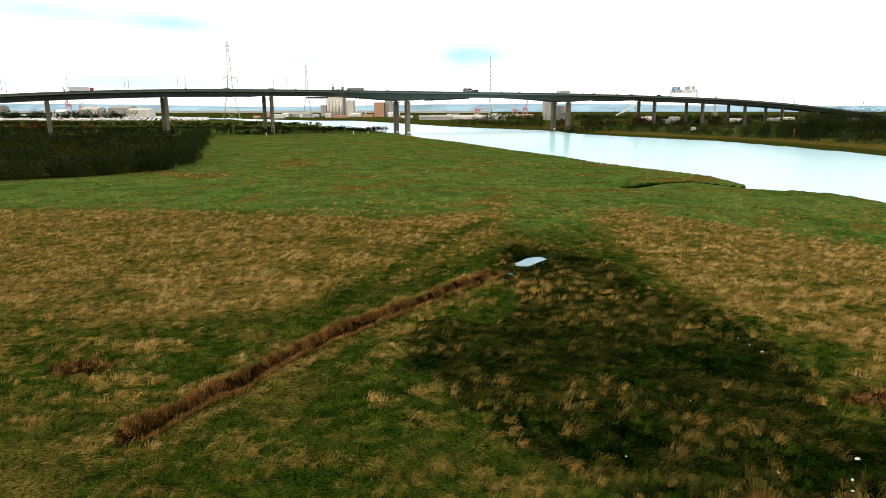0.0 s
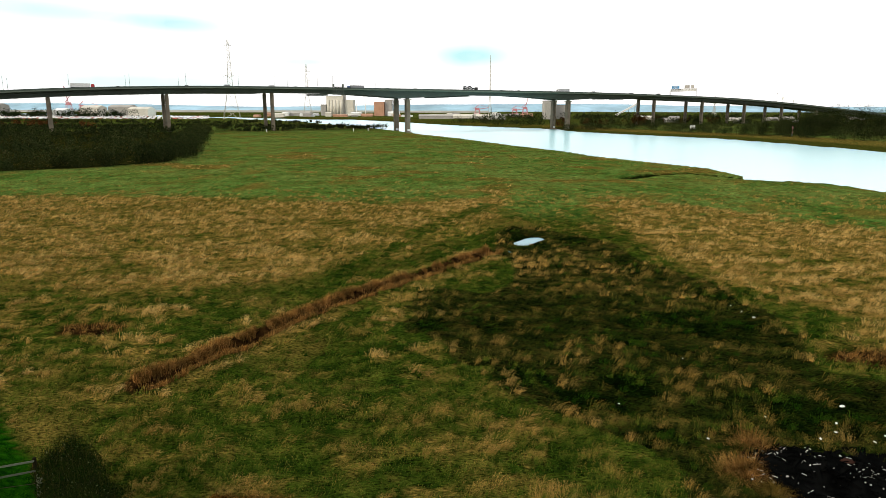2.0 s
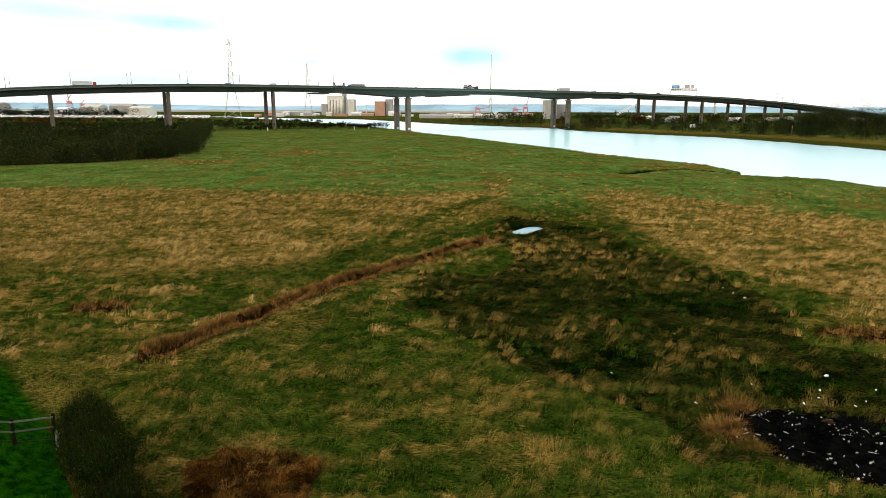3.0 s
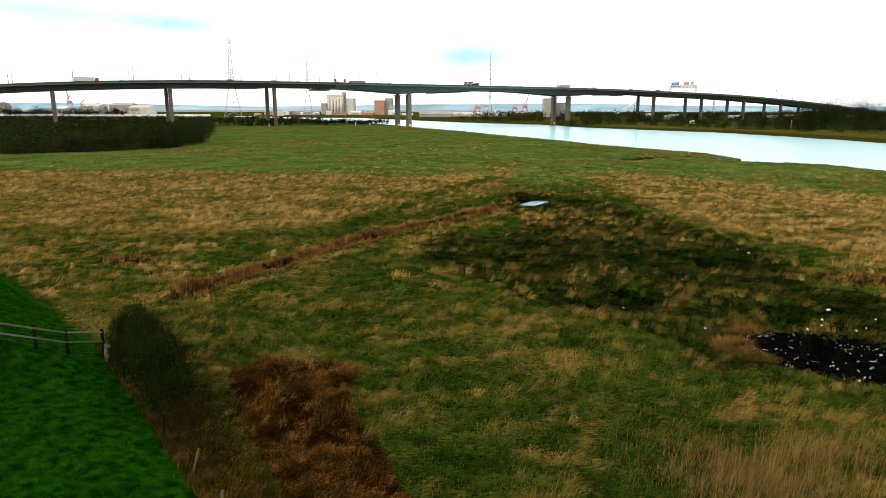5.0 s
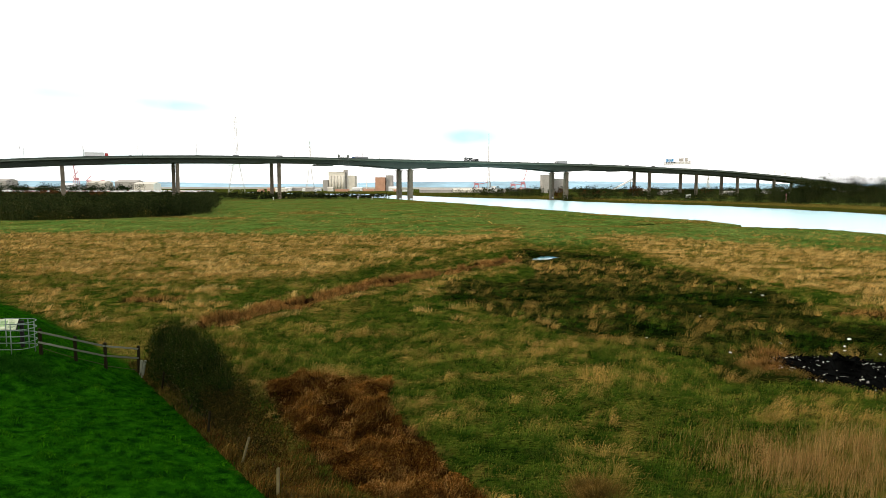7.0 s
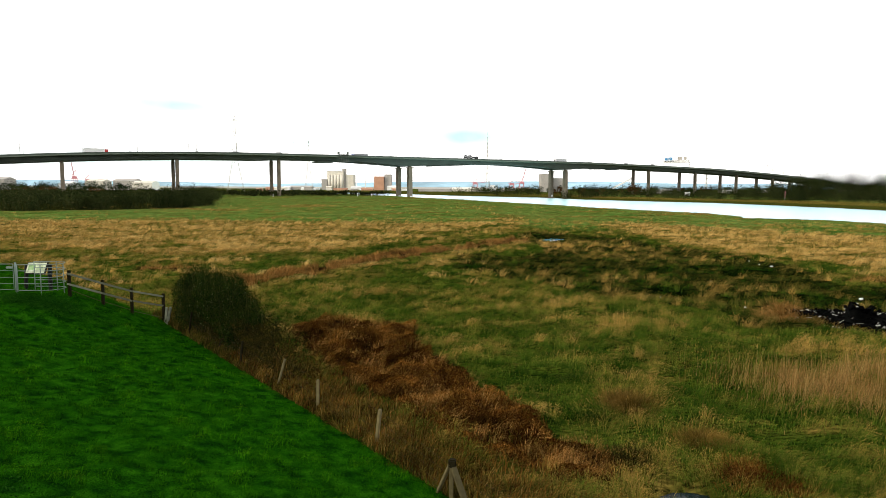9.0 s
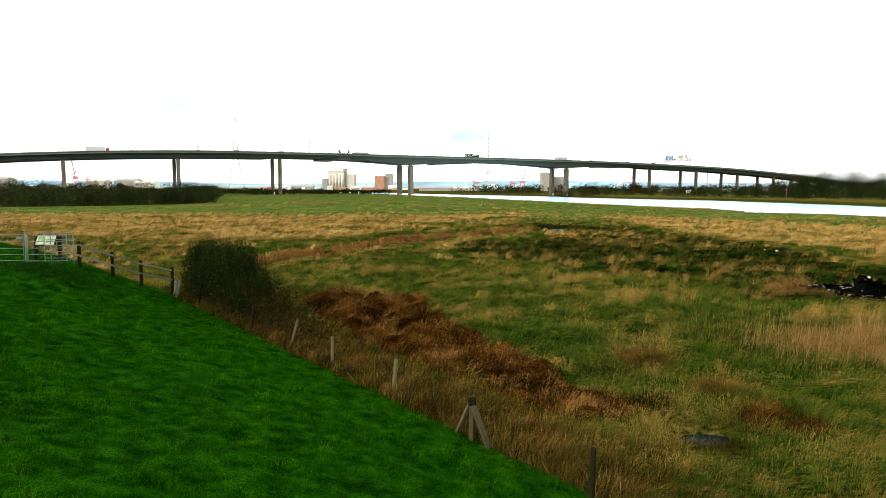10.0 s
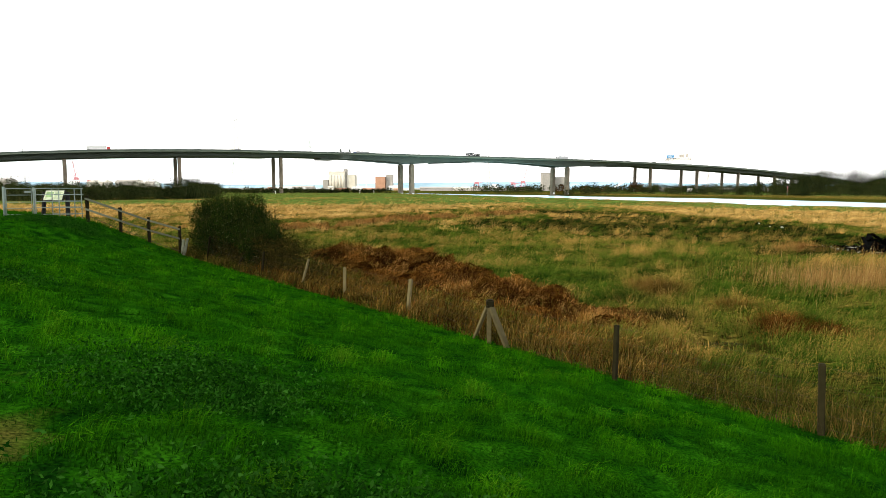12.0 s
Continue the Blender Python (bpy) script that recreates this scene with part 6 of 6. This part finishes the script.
# short sparse grass standing round and in the puddle
rx, ry = PUDDLE_AT[0] + RNG.normal(-0.2, 0.65, 2600), PUDDLE_AT[1] + RNG.normal(-0.6, 0.7, 2600)
k = (((rx - PUDDLE_AT[0]) / 0.8) ** 2 + ((ry - PUDDLE_AT[1]) / 0.36) ** 2 > 1) | (RNG.random(2600) < 0.25)
rx, ry = rx[k], ry[k]
grass("rank_grass", OLIVE, rx, ry, RNG.uniform(0.1, 0.3, len(rx)), np.full(len(rx), 0.008), np.clip(RNG.normal(0.5, 0.25, len(rx)), 0, 1), 0.4, 1.5, "short wet grass standing round a puddle")
# single large tufts
for tx, ty, mat, h, n, lab in ((13.9, 25.6, RUST, 0.85, 2200, "orange-brown reed tuft beside burnt debris"), (15.4, 28.2, RUST, 0.7, 1600, "orange-brown reed tuft beside burnt debris"), (14.2, 23.6, STRAW, 0.8, 900, "pale straw tuft beside burnt debris"),
                               (1.4, 10.5, STRAW, 0.8, 3200, "large straw-coloured grass tussock"), (0.3, 9.6, RUSH, 0.55, 900, "dark green rush tussock"), (2.6, 7.6, STRAW, 0.65, 3000, "large straw-coloured grass tussock"), (2.8, 5.7, BRACKEN, 0.42, 2200, "red-brown clump of dead dock stems"), (3.5, 5.0, BRACKEN, 0.4, 1800, "red-brown clump of dead dock stems"), (0.3, 6.6, BRAMBLE, 0.45, 2200, "dark brown clump of dead stems beside a puddle"), (0.4, 13.5, RUSH, 0.5, 600, "dark green rush tussock")):
    a = RNG.uniform(0, math.tau, n)
    r = np.abs(RNG.normal(0, 0.4, n)) * (1.5 if mat is RUST else 1.0)
    x, y = tx + r * np.cos(a), ty + r * np.sin(a)
    v, f = blade_arrays(x, y, height(x, y), h * RNG.uniform(0.5, 1.2, n), np.full(n, 0.007 if ty < 20 else 0.012), np.cos(a), np.sin(a), np.clip(RNG.normal(0.7, 0.22, n), 0, 1))
    tagged(np_mesh("grass_tuft", v, f, mat), lab, "grass", "marsh tufts", "stuff")

# ---- the bank's lush grass ----
n = 480000
th = RNG.uniform(radians(-46), radians(42), n)
rr = (RNG.uniform(1.0 ** 0.8, 48 ** 0.8, n)) ** 1.25
x, y = -4.4 + rr * np.sin(th), -9.9 + rr * np.cos(th)
k = signed(x, y, BANK) + lush_edge(x, y) > -0.28
x, y, rr = x[k], y[k], rr[k]
tuft = fbm(x, y, 0.42, 61, 3)
broad = fbm(x, y, 2.2, 64, 3)
bare = np.exp(-(seg_dist(x, y, TRAIL) / 0.55) ** 4)
k = (tuft + RNG.normal(0, 0.08, len(x)) > 0.33) & (RNG.random(len(x)) > bare * 0.6)
x, y, rr, tuft, broad = x[k], y[k], rr[k], tuft[k], broad[k]
n = len(x)
# tone rises with tuft height, painting shade into the hollows between tufts
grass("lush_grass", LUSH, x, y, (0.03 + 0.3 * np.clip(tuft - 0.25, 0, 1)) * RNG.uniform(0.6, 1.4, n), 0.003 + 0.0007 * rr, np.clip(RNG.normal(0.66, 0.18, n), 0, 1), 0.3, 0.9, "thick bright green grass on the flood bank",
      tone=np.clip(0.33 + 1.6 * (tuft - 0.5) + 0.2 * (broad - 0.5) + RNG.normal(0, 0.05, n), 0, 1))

# nettles in patches on the bank
for cx, cy, rx_, ry_, n in ((-21.6, 18.6, 2.2, 1.0, 9000), (-5.4, -6.3, 1.5, 0.6, 7000), (-7.2, -4.0, 1.2, 0.9, 5000), (-12.5, 1.6, 1.0, 0.7, 600), (-4.3, -6.3, 0.4, 0.3, 1200), (-27, 30.5, 2.5, 1.2, 1200)):
    x, y = cx + RNG.normal(0, 0.5, n) * rx_, cy + RNG.normal(0, 0.5, n) * ry_
    z = height(x, y) + RNG.uniform(0.04, 0.26, n) * (0.4 + 0.9 * fbm(x, y, 0.6, 62))
    v, f = leaf_arrays(np.stack([x, y, z], 1), 0.02 if cy < 0 else 0.03)
    tagged(np_mesh("nettles", v, f, NETTLE), "low dull-green nettle patch on the bank", "nettles", kind="stuff")

# ---- burnt heap of debris ----
heap = empty("debris_heap", Matrix.Translation((18.1, 24.1, -0.24)) @ Matrix.Diagonal((1.12, 1.08, 1.05, 1)), "flat black heap of burnt rubbish strewn with pale scraps", "rubbish heap")
xs = np.linspace(-3.9, 4.2, 46)
ys = np.linspace(-4.2, 3.9, 46)
X, Y = np.meshgrid(xs, ys)
x, y = X.ravel(), Y.ravel()
edge = 1 - ((x + 0.15 * y) / 3.9) ** 2 - ((y + 0.25 * x) / 3.6) ** 2
z = -0.25 + 0.55 * np.clip(edge + 0.25 * (fbm(x, y, 2, 71) - 0.5), 0, 1) ** 0.6 + (fbm(x, y, 0.7, 72) - 0.5) * 0.5 * np.clip(edge, 0, 0.5)
z = z + 0.5 * np.exp(-(((x + 0.9) / 0.55) ** 2 + ((y - 0.2) / 0.5) ** 2)) + 0.35 * np.exp(-(((x - 0.1) / 0.25) ** 2 + ((y + 0.3) / 0.3) ** 2))
i = (np.arange(45)[:, None] * 46 + np.arange(45)[None, :]).ravel()
ob = np_mesh("ash_bed", np.stack([x, y, z], 1), np.stack([i, i + 1, i + 47, i + 46], 1), CHAR)
ob.parent = heap


def heap_z(px, py):
    return float(z[np.argmin((x - px) ** 2 + (y - py) ** 2)])


pl = bmesh.new()
box(pl, (0, 0, 0), (1, 0.16, 0.03), None, 0.006)
PLANK = bpy.data.meshes.new("plank")
pl.to_mesh(PLANK)
pl.free()
PLANK.materials.append(CHAR)
SHEETS = []
for sd in range(4):
    pl = bmesh.new()
    pts = [(0.3 * math.cos(a) * RNG.uniform(0.5, 1.2), 0.2 * math.sin(a) * RNG.uniform(0.5, 1.2)) for a in [k * math.tau / 7 for k in range(7)]]
    lo, hi = [pl.verts.new((px, py, RNG.normal(0, 0.03))) for px, py in pts], []
    for v0 in lo:
        hi.append(pl.verts.new(v0.co + Vector((0, 0, 0.02))))
    pl.faces.new(hi)
    pl.faces.new(lo[::-1])
    for k in range(7):
        pl.faces.new((lo[k], lo[(k + 1) % 7], hi[(k + 1) % 7], hi[k]))
    me = bpy.data.meshes.new("scrap_sheet")
    pl.to_mesh(me)
    pl.free()
    me.materials.append(SCRAP)
    SHEETS.append(me)
st = bmesh.new()
box(st, (0, 0, 0), (0.8, 0.05, 0.05), None, 0.008)
STICK = bpy.data.meshes.new("scrap_stick")
st.to_mesh(STICK)
st.free()
STICK.materials.append(SCRAP)
R2 = random.Random(5)
k = 0
while k < 420:
    px, py = R2.uniform(-3.8, 4.0), R2.uniform(-3.8, 3.6)
    if 1 - (px / 3.9) ** 2 - ((py + 0.25 * px) / 3.6) ** 2 < 0.05:
        continue
    k += 1
    q = pose(px, py, heap_z(px, py) + 0.05, R2.gauss(0, 16), R2.gauss(0, 16), R2.uniform(0, 360))
    c = R2.random()
    if c < 0.6:
        share("charred_plank", PLANK, heap, q @ Matrix.Diagonal((R2.uniform(0.25, 0.9), R2.uniform(0.4, 0.9), 1, 1)))
    elif c < 0.83:
        sc = R2.uniform(0.08, 0.3)
        share("scrap_sheet", R2.choice(SHEETS), heap, q @ Matrix.Diagonal((sc, sc * R2.uniform(0.5, 1), 1, 1)), "")
    else:
        share("scrap_stick", STICK, heap, q @ Matrix.Diagonal((R2.uniform(0.15, 0.45), 0.4, 0.4, 1)))
for k in range(12):
    px, py = R2.gauss(-0.6, 0.55), R2.gauss(0.0, 0.35)
    share("charred_plank", PLANK, heap, pose(px, py, heap_z(px, py) + 0.15, 0, -R2.uniform(25, 75), R2.uniform(0, 360)) @ Matrix.Diagonal((R2.uniform(0.4, 0.8), R2.uniform(0.7, 1.5), 2, 1)))
b = bmesh.new()
bmesh.ops.create_icosphere(b, subdivisions=2, radius=0.24)
for v0 in b.verts:
    v0.co = Vector((v0.co.x * 1.3, v0.co.y * 0.8, v0.co.z * 0.4)) * (1 + 0.5 * (noise.noise(v0.co * 4)))
rs = part("rusted_lump", b, RUSTY, heap, "rust-red crumpled metal lump")
rs.matrix_basis = Matrix.Translation((0.9, 1.9, heap_z(0.9, 1.9) + 0.1))

# loose litter over the dark hollow
for k, (lx, ly, s) in enumerate(((22.9, 32.9, 0.32), (21.2, 30.6, 0.22), (17.6, 31.2, 0.2), (13.4, 28.6, 0.22), (25.1, 49.0, 0.3), (24.8, 50.6, 0.2), (24.3, 51.6, 0.16), (20.6, 29.6, 0.16), (24.4, 30.6, 0.16), (19.4, 28.9, 0.24), (21.9, 28.4, 0.18), (9.9, 33.0, 0.14), (16.2, 40.3, 0.13), (23.1, 29.4, 0.15))):
    e = empty("litter", pose(lx, ly, ground_z(lx, ly) + 0.16, 8 + 11 * k % 30, -6, 47 * k), "scrap of white plastic litter lying on dark sedge", "litter", "white litter")
    b = bmesh.new()
    bmesh.ops.create_icosphere(b, subdivisions=2, radius=s / 3)
    for v0 in b.verts:
        v0.co = Vector((v0.co.x * 1.4, v0.co.y * 0.8, v0.co.z * 0.45)) * (1 + 0.6 * noise.noise(v0.co * 5 / s + Vector((k, 0, 0))))
    part("sheet", b, LITTER, e)

# ---- posts and notices out on the meadow ----
for x, y, h, mat, lab in ((-72, 505, 2.4, WHITE, "thin white marker post by the river"), (-62, 515, 2.0, WHITE, "thin white marker post by the river"), (-30, 483, 1.6, PALEWOOD, "low pale marker post by the river"), (-185, 498, 2.2, WHITE, "white marker post at the meadow's edge"), (-132, 480, 2.0, WHITE, "white marker post at the meadow's edge")):
    e = empty("marker_post", Matrix.Translation((x, y, ground_z(x, y) - 0.2)), lab, "post", "meadow markers")
    b = bmesh.new()
    box(b, (0, 0, h / 2), (0.35, 0.35, h), None, 0.05)
    part("stake", b, mat, e)
    b = bmesh.new()
    box(b, (0, 0, h + 0.1), (0.7, 0.45, 0.5), None, 0.05)
    part("cap", b, mat, e)
for x, y, w, h, mat, lab in ((206, 556, 4.5, 3.0, WHITE, "white navigation board on the far bank"), (236, 452, 0.7, 4.5, CRANE, "red navigation post on the far bank")):
    e = empty("navigation_mark", Matrix.Translation((x, y, ground_z(x, y))), lab, "sign", "river marks")
    b = bmesh.new()
    for sx in (-w * 0.35, w * 0.35):
        tube(b, (sx, 0, -0.4), (sx, 0, 3.2), 0.12, 6)
    part("post", b, LATTICE, e)
    b = bmesh.new()
    box(b, (0, -0.15, 3.0 + h / 2 - 1), (w, 0.15, h), None, 0.03)
    part("face", b, mat, e)
